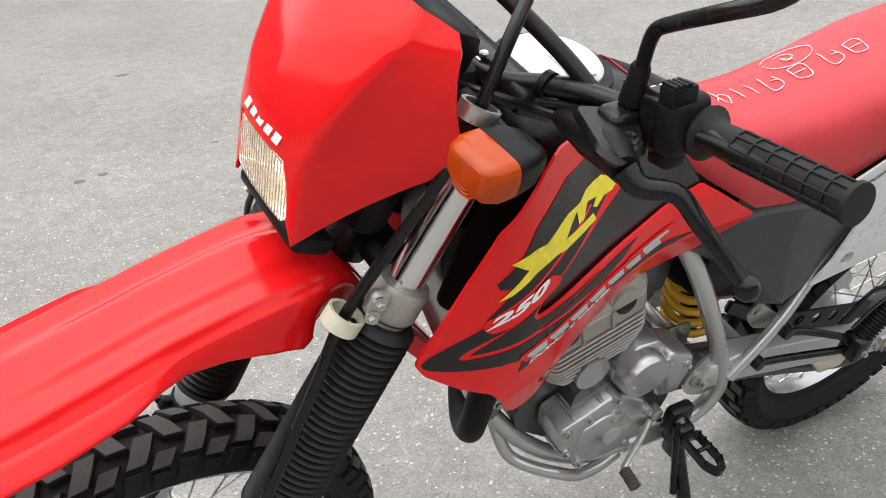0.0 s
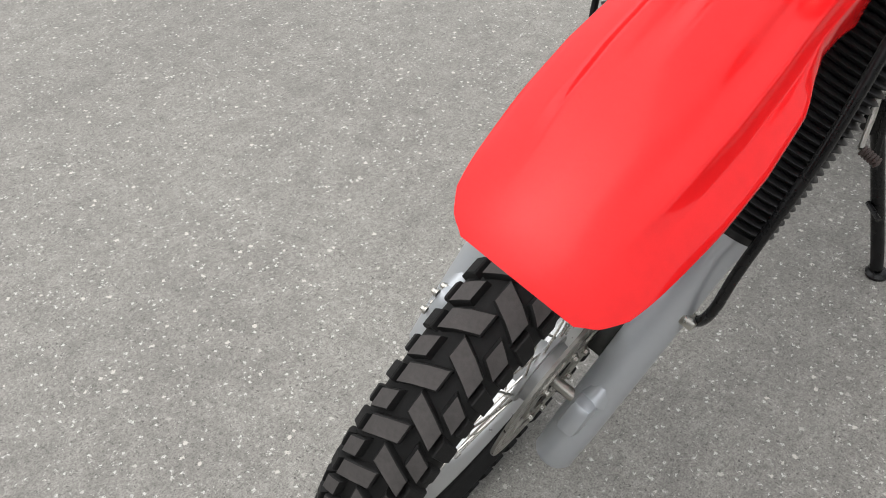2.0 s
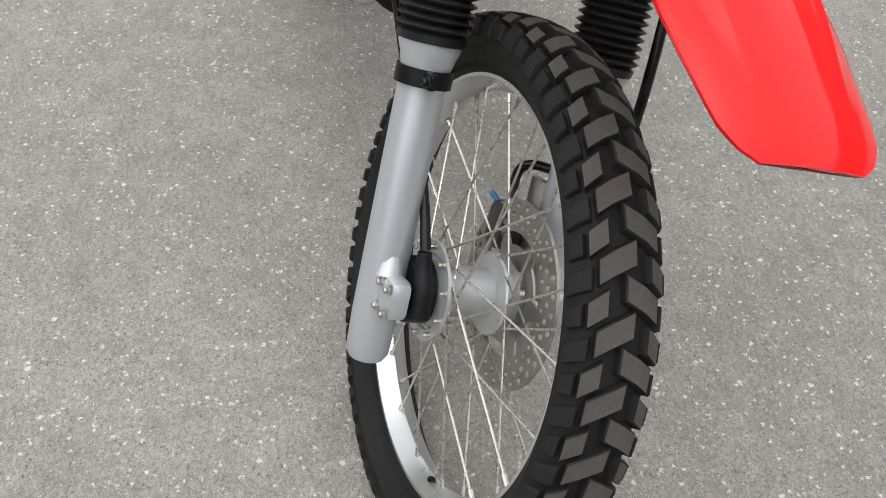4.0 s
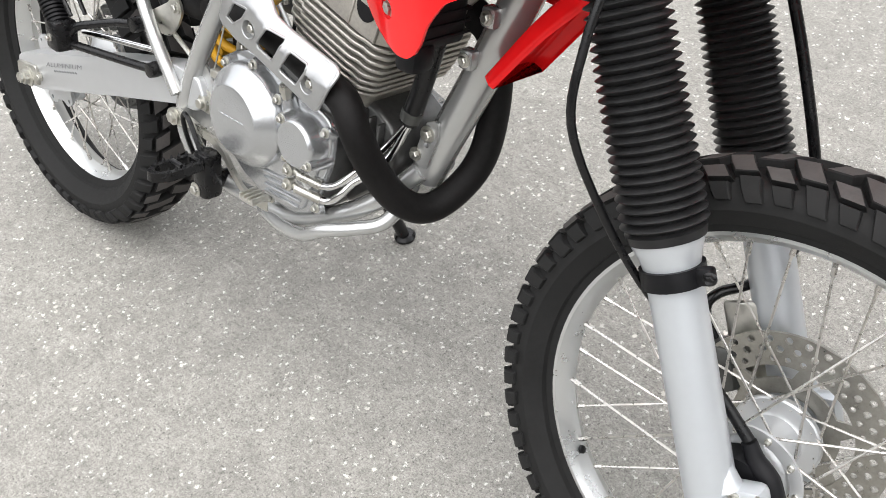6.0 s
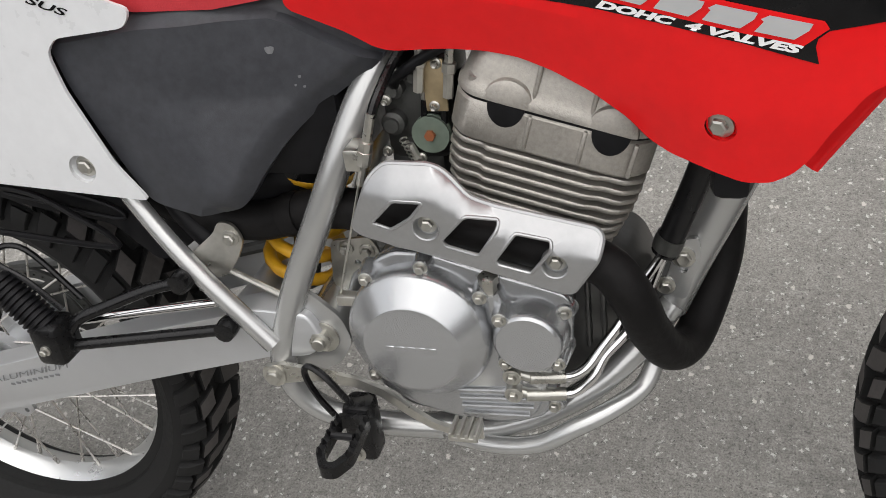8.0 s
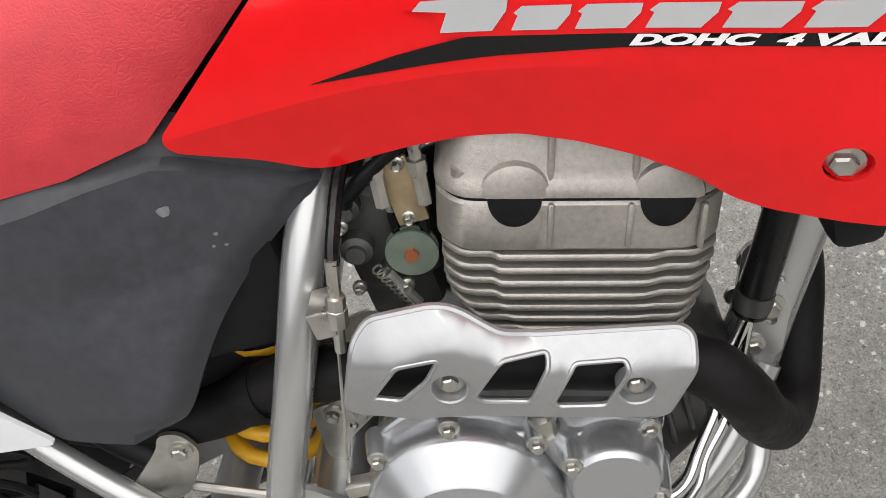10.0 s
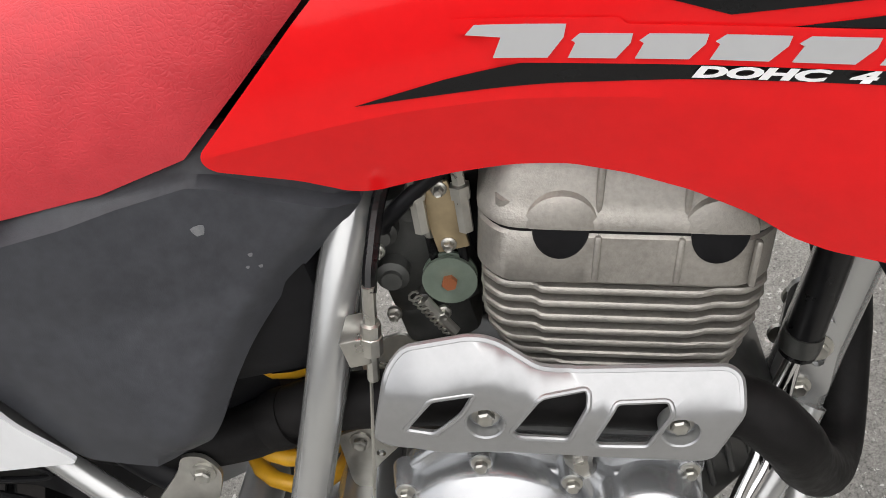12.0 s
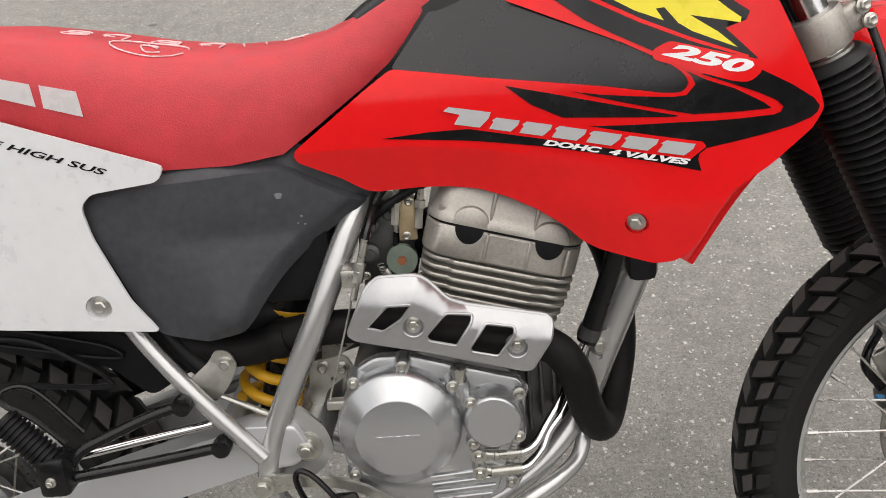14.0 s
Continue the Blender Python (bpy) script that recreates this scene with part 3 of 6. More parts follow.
def seat():
    loops = []
    for x, t, l, w in zip(SEAT_X, SEAT_TOP, SEAT_LOW, SEAT_W):
        h = t - l
        loops.append([(x, w * a, l + h * b) for a, b in SEAT_HALF] + [(x, -w * a, l + h * b) for a, b in reversed(SEAT_HALF)])
    bm = loops_bm(loops)
    bmesh.ops.subdivide_edges(bm, edges=bm.edges[:], cuts=1, use_grid_fill=True, smooth=0.6)
    return part("seat", bm, SEAT, bike, "faded red vinyl seat with white writing", angle=60)


seat()
SCUFF = surface("scuffed_plastic", (0.16, 0.165, 0.17), 0.6, vary=0.25, grain=300, bump=0.1)
COVER = [(0.322, 0.806), (0.332, 0.818), (0.43, 0.837), (0.576, 0.849), (0.655, 0.786), (0.642, 0.767), (0.622, 0.755), (0.602, 0.743), (0.581, 0.730), (0.560, 0.713), (0.542, 0.697), (0.519, 0.671), (0.500, 0.645), (0.487, 0.632), (0.465, 0.628), (0.419, 0.634), (0.387, 0.640), (0.362, 0.686), (0.331, 0.766)]
TAIL = [(-0.30, 1.0), (0.0, 0.97), (0.255, 0.906), (0.43, 0.842), (0.420, 0.825), (0.340, 0.817), (0.327, 0.803), (0.334, 0.766), (0.365, 0.688), (0.393, 0.647), (0.20, 0.664), (0.0, 0.74), (-0.2, 0.86)]
def tail_y(x, z):
    return 0.118 + 0.01 * min(1, max(0, (0.95 - z) * 4))


FRONT_EDGE = COVER[5:15]
COVER_STEP = [0.33, 0.423, 0.508, 0.552, 0.567, 0.59, 0.614, 0.646], [0.808, 0.819, 0.822, 0.821, 0.815, 0.800, 0.787, 0.769]


def cover_y(x, z):
    """The cover's face, rolled inwards along its front edge."""
    p = V((x, z))
    d = 1.0
    for a, b in zip(FRONT_EDGE, FRONT_EDGE[1:]):
        a, b = V(a), V(b)
        k = min(1, max(0, (p - a).dot(b - a) / (b - a).length_squared))
        d = min(d, (p - a.lerp(b, k)).length)
    step = min(1, max(0, (z - float(np.interp(x, *COVER_STEP))) / 0.005))
    y = float(np.interp(x, [0.47, 0.60, 0.66], [0.108, 0.084, 0.075])) + 0.006 * math.sin((z - 0.6) * 12) - 0.016 * max(0, 1 - d / 0.017)
    y -= float(np.interp(x, [0.45, 0.54, 0.58], [0.006, 0.008, 0.011])) * step
    y += 0.020 * min(1, max(0, (0.75 - z) / 0.09)) * float(np.interp(x, [0.36, 0.46], [0, 1]))
    y -= 0.5 * max(0, z - float(np.interp(x, *COVER_STEP)) - 0.005) * float(np.interp(x, [0.54, 0.58], [1, 0]))
    low = float(np.interp(x, [0.577, 0.647, 0.662], [0.828, 0.788, 0.784]))
    if x > 0.57 and z > low - 0.002:  # tucked in behind the red panel
        y = min(y, side_y(x, max(z, low)) - 0.006)
    return y


for s in (-1, 1):
    fold = [[(x, float(np.interp(x, *COVER_STEP)) + dz) for x in np.linspace(0.334, 0.644, 72)] for dz in (0.0, 0.005)]
    bm = shell(rounded(COVER, 0.012, 4), cover_y, 0.016, (), 0.0065, fold)
    sc = part("side_cover", flip(bm) if s < 0 else bm, GREY, bike, "scuffed dark grey plastic side cover")
    if s < 0:
        for cx, cz, r in ((0.548, 0.792, 0.0045), (0.571, 0.765, 0.0016), (0.574, 0.755, 0.0014), (0.566, 0.757, 0.0012)):
            ring = [(cx + r * (0.9 + 0.2 * math.sin(3 * a)) * math.cos(a), cz + r * (1 + 0.25 * math.cos(2 * a)) * math.sin(a)) for a in np.linspace(0, math.tau, 12, endpoint=False)]
            part("scuff", loops_bm([[(x, -cover_y(x, z) - lift, z) for x, z in ring] for lift in (-0.0004, 0.0003)]), SCUFF, sc, "pale scuff")
    bm = shell(rounded(TAIL, 0.008, 3), tail_y, 0.004, [circle(0.325, 0.682, 0.0155, 16)], 0.025)
    tp = part("tail_panel", flip(bm) if s < 0 else bm, WHITE, bike, "white plastic tail panel with black lettering")
    part("bolt_cup", lathe([(0.0168, -0.0030), (0.0155, -0.0040), (0.0140, -0.0095), (0.0002, -0.0095), (0.0002, -0.0110), (0.0168, -0.0110)], 20, closed=True), WHITE, tp, m=frame_to((0.325, s * tail_y(0.325, 0.682), 0.682), (0, s, 0)))
    bolt(tp, (0.325, s * (tail_y(0.325, 0.682) - 0.0082), 0.682), (0, s, 0), 0.0085)



def seat_top(x, y, lift=0.0015):
    """A place on the top of the seat."""
    t, l, w = (np.interp(x, SEAT_X, q) for q in (SEAT_TOP, SEAT_LOW, SEAT_W))
    b = np.interp(abs(y) / w, [0, 0.2, 0.5, 0.78, 0.92, 1.0], [1, 1, 0.985, 0.9, 0.74, 0.5])
    return V((x, y, l + (t - l) * b + lift))


# ---- frame ----
def frame_parts():
    fr = part("frame", tube([(1.045, 0, 0.86), (1.02, 0, 0.78), (0.975, 0, 0.66), (0.92, 0, 0.53), (0.895, 0, 0.47)], [0.026, 0.026, 0.025, 0.025, 0.026], 16), FRAME, bike, "silver painted steel frame")
    for s in (-1, 1):
        part("frame_tube", tube([(0.650, s * 0.030, 0.80), (0.633, s * 0.050, 0.764), (0.611, s * 0.076, 0.720), (0.574, s * 0.098, 0.640), (0.510, s * 0.105, 0.510), (0.487, s * 0.108, 0.43), (0.51, s * 0.106, 0.375), (0.57, s * 0.10, 0.35), (0.66, s * 0.092, 0.345)], 0.0152, 14), FRAME, fr)
        part("cradle_tube", tube([(0.64, s * 0.09, 0.345), (0.72, s * 0.088, 0.35), (0.80, s * 0.078, 0.385), (0.86, s * 0.055, 0.43), (0.905, s * 0.025, 0.485)], 0.0145, 12), FRAME, fr)
        part("guard_tube", tube([(0.675, s * 0.098, 0.337), (0.725, s * 0.108, 0.340), (0.772, s * 0.112, 0.352), (0.812, s * 0.108, 0.377), (0.850, s * 0.088, 0.391), (0.880, s * 0.060, 0.405), (0.893, s * 0.035, 0.442), (0.898, s * 0.022, 0.475)], 0.0105, 12), FRAME, fr)
        part("seat_stay", tube([(0.30, s * 0.092, 0.735), (0.356, s * 0.104, 0.634), (0.42, s * 0.119, 0.553), (0.488, s * 0.122, 0.468)], 0.0108, 12), FRAME, fr)
        part("pivot_plate", shell(rounded([(0.50, 0.46), (0.515, 0.53), (0.535, 0.525), (0.565, 0.495), (0.573, 0.465), (0.555, 0.435), (0.515, 0.415), (0.495, 0.42)], 0.01, 3), lambda x, z: 0.103, 0.006) if s > 0 else flip(shell(rounded([(0.50, 0.46), (0.515, 0.53), (0.535, 0.525), (0.565, 0.495), (0.573, 0.465), (0.555, 0.435), (0.515, 0.415), (0.495, 0.42)], 0.01, 3), lambda x, z: 0.103, 0.006)), FRAME, fr)
        part("pivot_washer", lathe([(0.0, 0), (0.0185, 0), (0.0185, 0.002), (0.0, 0.002)], 24), STEEL, fr, m=frame_to((0.5397, s * 0.1035, 0.4695), (0, s, 0)))
        bolt(fr, (0.5397, s * 0.105, 0.4695), (0, s, 0), 0.0135, STEEL, 0.010)
        part("pivot_stud", lathe([(0.0078, 0), (0.0078, 0.007), (0.0066, 0.008), (0, 0.008)], 14), STEEL, fr, m=frame_to((0.5397, s * 0.114, 0.4695), (0, s, 0)))
        part("lug", box((0.032, 0.007, 0.024), (0.686, s * 0.0975, 0.340), 0.003), FRAME, fr)
        bolt(fr, (0.687, s * 0.101, 0.338), (0, s, 0), 0.0065)
        # stay bracket with a bolt
        br = shell(rounded([(0.396, 0.564), (0.432, 0.590), (0.440, 0.605), (0.458, 0.602), (0.466, 0.582), (0.452, 0.556), (0.432, 0.534), (0.402, 0.542)], 0.008, 3), lambda x, z: 0.094 + 0.6 * max(0, 0.43 - x), 0.004)
        part("stay_bracket", flip(br) if s < 0 else br, STEEL, fr)
        bolt(fr, (0.452, s * 0.095, 0.586), (0, s, 0), 0.007)
        for x, z in ((0.563, 0.554), (0.5874, 0.5515)):
            bolt(fr, (x, s * 0.056, z), (0, s, 0), 0.0064)
        mb = shell(rounded([(0.546, 0.562), (0.592, 0.569), (0.603, 0.549), (0.565, 0.522), (0.553, 0.492), (0.54, 0.507)], 0.007, 3), lambda x, z: 0.055, 0.004, [circle(0.574, 0.536, 0.004, 8)])
        part("mount_plate", flip(mb) if s < 0 else mb, STEEL, fr)
        # engine hanger at the front tube
        hg = shell(rounded([(0.893, 0.500), (0.910, 0.562), (0.930, 0.568), (0.932, 0.545), (0.918, 0.492)], 0.008, 3), lambda x, z: 0.03, 0.005, [circle(0.915, 0.53, 0.005, 8)])
        part("hanger_plate", flip(hg) if s < 0 else hg, FRAME, fr)
        bolt(fr, (0.915, s * 0.031, 0.545), (0, s, 0), 0.0085, STEEL, 0.012)
        bolt(fr, (0.898, s * 0.031, 0.51), (0, s, 0), 0.007, STEEL, 0.009)
        for k, z in ((0.965, 0.655), (0.99, 0.715)):
            part("weld_bracket", box((0.022, 0.02, 0.026), (k, s * 0.028, z + 0.01), 0.005), FRAME, fr)
            bolt(fr, (k, s * 0.038, z + 0.01), (0, s, 0), 0.0065)
    part("head_tube", tube([(1.155, 0, 0.90), (1.06, 0, 1.095)], 0.03, 18, 1), SATIN, fr)
    part("backbone", tube([(1.07, 0, 1.03), (0.90, 0, 0.93), (0.72, 0, 0.83), (0.60, 0, 0.80)], 0.03, 12), SATIN, fr)
    part("cross_tube", tube([(0.49, -0.1, 0.43), (0.49, 0.1, 0.43)], 0.017, 12, 1), FRAME, fr)
    part("airbox", box((0.20, 0.17, 0.16), (0.50, 0, 0.73), 0.02), BLACK, bike, "black plastic airbox")
    part("inner_fender", tube([(0.52, 0, 0.62), (0.40, 0, 0.63), (0.24, 0, 0.70), (0.05, 0, 0.735), (-0.15, 0, 0.78)], [0.05, 0.075, 0.08, 0.08, 0.07], 12), BLACK, bike, "black plastic rear inner fender")


frame_parts()


# ---- engine ----
CYL = Matrix.Translation((0.8065, 0, 0.689)) @ Matrix.Rotation(radians(16.5), 4, "Y")  # z runs up the leaning cylinder, x forward


def prism(poly, z0, z1, bevel=0.0):
    """A solid over the outline (x, y) from z0 to z1, with its rims rounded."""
    rows = [(z0, -bevel), (z0 + bevel, 0), (z1 - bevel, 0), (z1, -bevel)] if bevel else [(z0, 0), (z1, 0)]
    c = V((sum(p[0] for p in poly) / len(poly), sum(p[1] for p in poly) / len(poly)))
    loops = []
    for z, d in rows:
        ring = []
        for p in poly:
            q = V(p) - c
            q = q * (1 + d / max(q.length, 1e-6))
            ring.append((c.x + q.x, c.y + q.y, z))
        loops.append(ring)
    return loops_bm(loops)


def side_prism(poly, y0, y1, bevel=0.004):
    """A solid over the side outline (x, z), from y0 out to y1; the outer rim is rounded."""
    c = V((sum(p[0] for p in poly) / len(poly), sum(p[1] for p in poly) / len(poly)))
    loops = []
    s = 1 if y1 > y0 else -1
    for y, d in ((y0, 0), (y1 - s * bevel, 0), (y1 - s * bevel * 0.3, -bevel * 0.35), (y1, -bevel)):
        ring = []
        for p in poly:
            q = V(p) - c
            q = q * (1 + d / max(q.length, 1e-6))
            ring.append((c.x + q.x, y, c.y + q.y))
        loops.append(ring)
    return loops_bm(loops)


def drum(x, z, y0, y1, profile, seg=48):
    """A round cover at (x, z): (radius, share of the way from y0 to y1)."""
    return lathe([(0, y0)] + [(r, y0 + (y1 - y0) * k) for r, k in profile] + [(0, y0 + (y1 - y0) * profile[-1][1])], seg, axis="y"), Matrix.Translation((x, 0, z))


def engine():
    CASE = [(0.585, 0.50), (0.60, 0.55), (0.64, 0.582), (0.70, 0.590), (0.76, 0.572), (0.805, 0.556), (0.81, 0.50), (0.80, 0.44), (0.785, 0.385), (0.70, 0.368), (0.62, 0.375), (0.59, 0.42)]
    eng = part("engine", side_prism(rounded(CASE, 0.015, 3), 0.092, -0.098, 0.008), DARKCASE, bike, "silver air-cooled single-cylinder engine")
    NOSE = [(0.79, 0.39), (0.79, 0.565), (0.83, 0.562), (0.868, 0.540), (0.885, 0.50), (0.872, 0.462), (0.83, 0.425)]
    part("crankcase_front", side_prism(rounded(NOSE, 0.012, 3), 0.055, -0.050, 0.008), DARKCASE, eng)
    for k in range(3):
        part("case_rib", box((0.005, 0.016, 0.105 - 0.018 * k), (0.822 + 0.016 * k, -0.054, 0.500 + 0.004 * k), 0.002), DARKCASE, eng)
    # ---- right side ----
    COVER_R = [(0.585, 0.49), (0.600, 0.553), (0.614, 0.573), (0.638, 0.586), (0.677, 0.586), (0.720, 0.572), (0.809, 0.546), (0.817, 0.532), (0.815, 0.511), (0.812, 0.480), (0.808, 0.465), (0.790, 0.415), (0.782, 0.389), (0.745, 0.373), (0.690, 0.374), (0.637, 0.388), (0.600, 0.412), (0.585, 0.45)]
    cov = part("clutch_cover", side_prism(rounded(COVER_R, 0.008, 3), -0.095, -0.109, 0.004), ENGINE, eng)
    # raised shoulder that carries both round covers
    SHOULDER = [(0.592, 0.50), (0.606, 0.548), (0.640, 0.570), (0.680, 0.571), (0.716, 0.552), (0.748, 0.540), (0.790, 0.538), (0.806, 0.520), (0.806, 0.490), (0.794, 0.455), (0.782, 0.420), (0.772, 0.392), (0.740, 0.380), (0.690, 0.381), (0.640, 0.396), (0.604, 0.425), (0.592, 0.46)]
    part("cover_shoulder", side_prism(rounded(SHOULDER, 0.010, 3), -0.105, -0.117, 0.006), ENGINE, cov)
    bm, m = drum(0.660, 0.498, -0.10, -0.152, [(0.0765, 0), (0.0762, 0.42), (0.0750, 0.53), (0.0728, 0.60), (0.0690, 0.67), (0.0515, 0.965), (0.0500, 0.995), (0.0490, 1.0)], 64)
    part("clutch_dome", bm, ENGINE, cov, "brushed round cover", m)
    # raised mark: plain blocks in place of letters
    for k in range(5):
        part("raised_mark", box((0.0085, 0.0012, 0.0065), (0.638 + 0.011 * k, -0.1523, 0.499), 0.0005, 1), ENGINE, cov)
    # lever shaft's bulge beside the dome
    part("shaft_bulge", lathe([(0.014, -0.020), (0.0135, 0.006), (0.011, 0.012), (0.0, 0.013)], 20), ENGINE, cov, m=frame_to((0.603, -0.121, 0.519), (-0.85, -0.1, 0.5)))
    bm, m = drum(0.7745, 0.503, -0.10, -0.139, [(0.0385, 0), (0.0380, 0.55), (0.0350, 0.80), (0.0348, 0.88), (0.0322, 0.97), (0.0310, 1.0)], 40)
    part("filter_cover", bm, ENGINE, cov, m=m)
    for x, z, y in ((0.611, 0.561, 0.123), (0.671, 0.577, 0.122), (0.729, 0.549, 0.127), (0.749, 0.531, 0.137), (0.808, 0.526, 0.111), (0.8035, 0.482, 0.136), (0.790, 0.402, 0.106), (0.700, 0.379, 0.112), (0.597, 0.430, 0.112), (0.748, 0.470, 0.126)):
        part("bolt_boss", lathe([(0.0125, -0.100), (0.0100, -0.5 * (y + 0.106)), (0.0082, -y), (0.0, -y)], 16, axis="y"), ENGINE, cov, m=Matrix.Translation((x, 0, z)))
        bolt(cov, (x, -y, z), (0, -1, 0), 0.0052)
    for k in range(4):
        part("cover_rib", tube([(0.691 + 0.001 * k, -0.1175, 0.4235 - 0.0105 * k), (0.781 - 0.005 * k, -0.1175, 0.4305 - 0.0115 * k)], 0.0024, 8, 1), ENGINE, cov)
    # oil lines
    for z, line in ((0.453, [(0.770, -0.122, 0.451), (0.804, -0.110, 0.445), (0.823, -0.103, 0.451), (0.838, -0.090, 0.468), (0.858, -0.075, 0.494), (0.870, -0.058, 0.517), (0.890, -0.051, 0.548), (0.897, -0.050, 0.562)]),
                    (0.430, [(0.765, -0.122, 0.428), (0.803, -0.109, 0.422), (0.818, -0.104, 0.426), (0.832, -0.099, 0.441), (0.842, -0.088, 0.459), (0.864, -0.072, 0.481), (0.880, -0.056, 0.512), (0.897, -0.048, 0.556)])):
        part("oil_pipe", tube(line, 0.0054, 12), CHROME, eng)
        part("pipe_sleeve", tube(line[:2], 0.0072, 12, 1), STEEL, eng)
        part("pipe_union", lathe([(0.0095, -0.010), (0.0095, 0.006), (0.0075, 0.008)], 14, axis="y"), STEEL, eng, m=Matrix.Translation((0.753, -0.118, z)))
        part("union_neck", tube([(0.755, -0.119, z), (0.772, -0.121, z - 0.002)], 0.006, 10, 1), STEEL, eng)
        bolt(eng, (0.753, -0.127, z), (0, -1, 0), 0.0056)
    part("oil_hose", tube([(0.898, -0.050, 0.562), (0.908, -0.052, 0.59), (0.930, -0.058, 0.655), (0.950, -0.066, 0.73)], [0.0135, 0.013, 0.0125, 0.0125], 12), SATIN, eng, "black rubber oil hose")
    part("hose_clamp", lathe([(0.0142, -0.008), (0.0148, 0), (0.0142, 0.008)], 16), DARKMETAL, eng, m=frame_to((0.902, -0.051, 0.574), (0.35, -0.05, 1)))
    part("dip_stick", lathe([(0.008, 0), (0.008, 0.012), (0.010, 0.013), (0.010, 0.022), (0.006, 0.024)], 6), STEEL, eng, m=frame_to((0.737, -0.118, 0.549), (0.02, -0.12, 1)))
    part("filler_neck", tube([(0.743, -0.112, 0.525), (0.738, -0.117, 0.552)], [0.014, 0.010], 16, 1), ENGINE, cov)
    # clutch arm and cable
    part("clutch_arm", box((0.03, 0.014, 0.012), (0.590, -0.118, 0.533), 0.002), STEEL, eng)
    part("clutch_shaft", lathe([(0.009, -0.095), (0.009, -0.126), (0.006, -0.13)], 10, axis="y"), STEEL, eng, m=Matrix.Translation((0.602, 0, 0.53)))
    part("cable_wire", tube([(0.579, -0.119, 0.540), (0.624, -0.118, 0.675)], 0.0013, 6, 1), STEEL, eng)
    adj = part("cable_adjuster", lathe([(0.0042, -0.03), (0.0042, -0.008), (0.0075, -0.0075), (0.0075, 0.006), (0.0068, 0.0065), (0.0068, 0.016), (0.0045, 0.017), (0.0045, 0.045)], 8), STEEL, eng, m=frame_to((0.631, -0.117, 0.694), (0.30, 0.03, 1)))
    part("cable_bracket", box((0.016, 0.03, 0.022), (0.620, -0.108, 0.692), 0.002), STEEL, eng)
    part("clutch_cable", tube([(0.643, -0.116, 0.732), (0.648, -0.104, 0.748), (0.660, -0.066, 0.775), (0.69, -0.05, 0.80), (0.80, -0.04, 0.90)], 0.0048, 8), SATIN, eng, "black sheathed cable")
    # ---- cylinder ----
    base = part("cylinder", loops_bm([[(x * k, y * k, z) for x, y in rounded([(-0.096, -0.074), (-0.082, -0.090), (0.062, -0.090), (0.078, -0.074), (0.078, 0.074), (0.062, 0.090), (-0.082, 0.090), (-0.096, 0.074)], 0.01, 3)] for z, k in ((-0.125, 0.70), (-0.095, 0.72), (-0.085, 0.80), (-0.055, 0.87), (0.0, 0.90))]), CAST, eng, "finned alloy cylinder", CYL)
    for k in range(8):
        z = -0.0105 - k * 0.0108
        left = (-0.101, -0.101, -0.100, -0.099, -0.096, -0.090, -0.083, -0.076)[k]
        right = (0.083, 0.083, 0.082, 0.081, 0.079, 0.077, 0.075, 0.072)[k]
        y = 0.098 - 0.0015 * max(0, k - 3)
        step = 0.005 if k < 4 else 0.002
        f = prism(rounded([(left, -y + 0.02), (left + 0.014, -y + step), (left + 0.034, -y + step), (left + 0.038, -y), (right - 0.045, -y), (right - 0.035, -y + step), (right - 0.016, -y + step), (right, -y + 0.02), (right, y - 0.02), (right - 0.016, y), (left + 0.014, y), (left, y - 0.02)], 0.006, 2), z - 0.0052, z, 0.0013)
        part("fin", f, CAST, base)
    HEAD = [(-0.104, -0.078), (-0.088, -0.098), (-0.03, -0.0985), (0.04, -0.0985), (0.066, -0.096), (0.084, -0.075), (0.084, 0.075), (0.066, 0.096), (-0.088, 0.096), (-0.104, 0.078)]
    head = part("cylinder_head", prism(rounded(HEAD, 0.01, 3), -0.0075, 0.0315, 0.003), CAST, eng, "raw cast alloy cylinder head", CYL)
    loops = []
    for z, d in ((0.0345, 0.0), (0.041, 0.0), (0.045, -0.003), (0.052, -0.005), (0.076, -0.011), (0.09, -0.02), (0.098, -0.036)):
        ring = []
        for x, y in rounded(HEAD, 0.012, 3):
            q = V((x, y))
            q = q * (1 + (d + 0.001) / q.length)
            ring.append((q.x, q.y, z))
        loops.append(ring)
    cap = part("head_cover", loops_bm(loops), CAST, eng, "cast alloy head cover", CYL)
    part("gasket", prism(rounded([(x * 0.988, y * 0.988) for x, y in HEAD], 0.01, 3), 0.0312, 0.0348), BLACK, head)
    for s in (-1, 1):
        for x in (-0.053, 0.042):
            # round cam boss that breaks out of the cover's flank, cut off at the gasket
            bulge = lathe([(0.024, -0.03), (0.024, 0.0), (0.0225, 0.004), (0.018, 0.0065), (0.0, 0.0068)], 32)
            bmesh.ops.transform(bulge, matrix=Matrix.Translation((x, s * 0.094, 0.0345)) @ Matrix.Rotation(radians(90 * -s), 4, "X"), verts=bulge.verts)
            bmesh.ops.bisect_plane(bulge, geom=bulge.verts[:] + bulge.edges[:] + bulge.faces[:], plane_co=(0, 0, 0.0350), plane_no=(0, 0, 1), clear_inner=True)
            bmesh.ops.holes_fill(bulge, edges=[e for e in bulge.edges if e.is_boundary])
            part("cam_bulge", bulge, CAST, cap)
            # plug: the lower half only
            half = [(0.0172 * math.cos(a), 0.0345 - 0.0215 * math.sin(a)) for a in [math.pi * k / 16 for k in range(17)]]
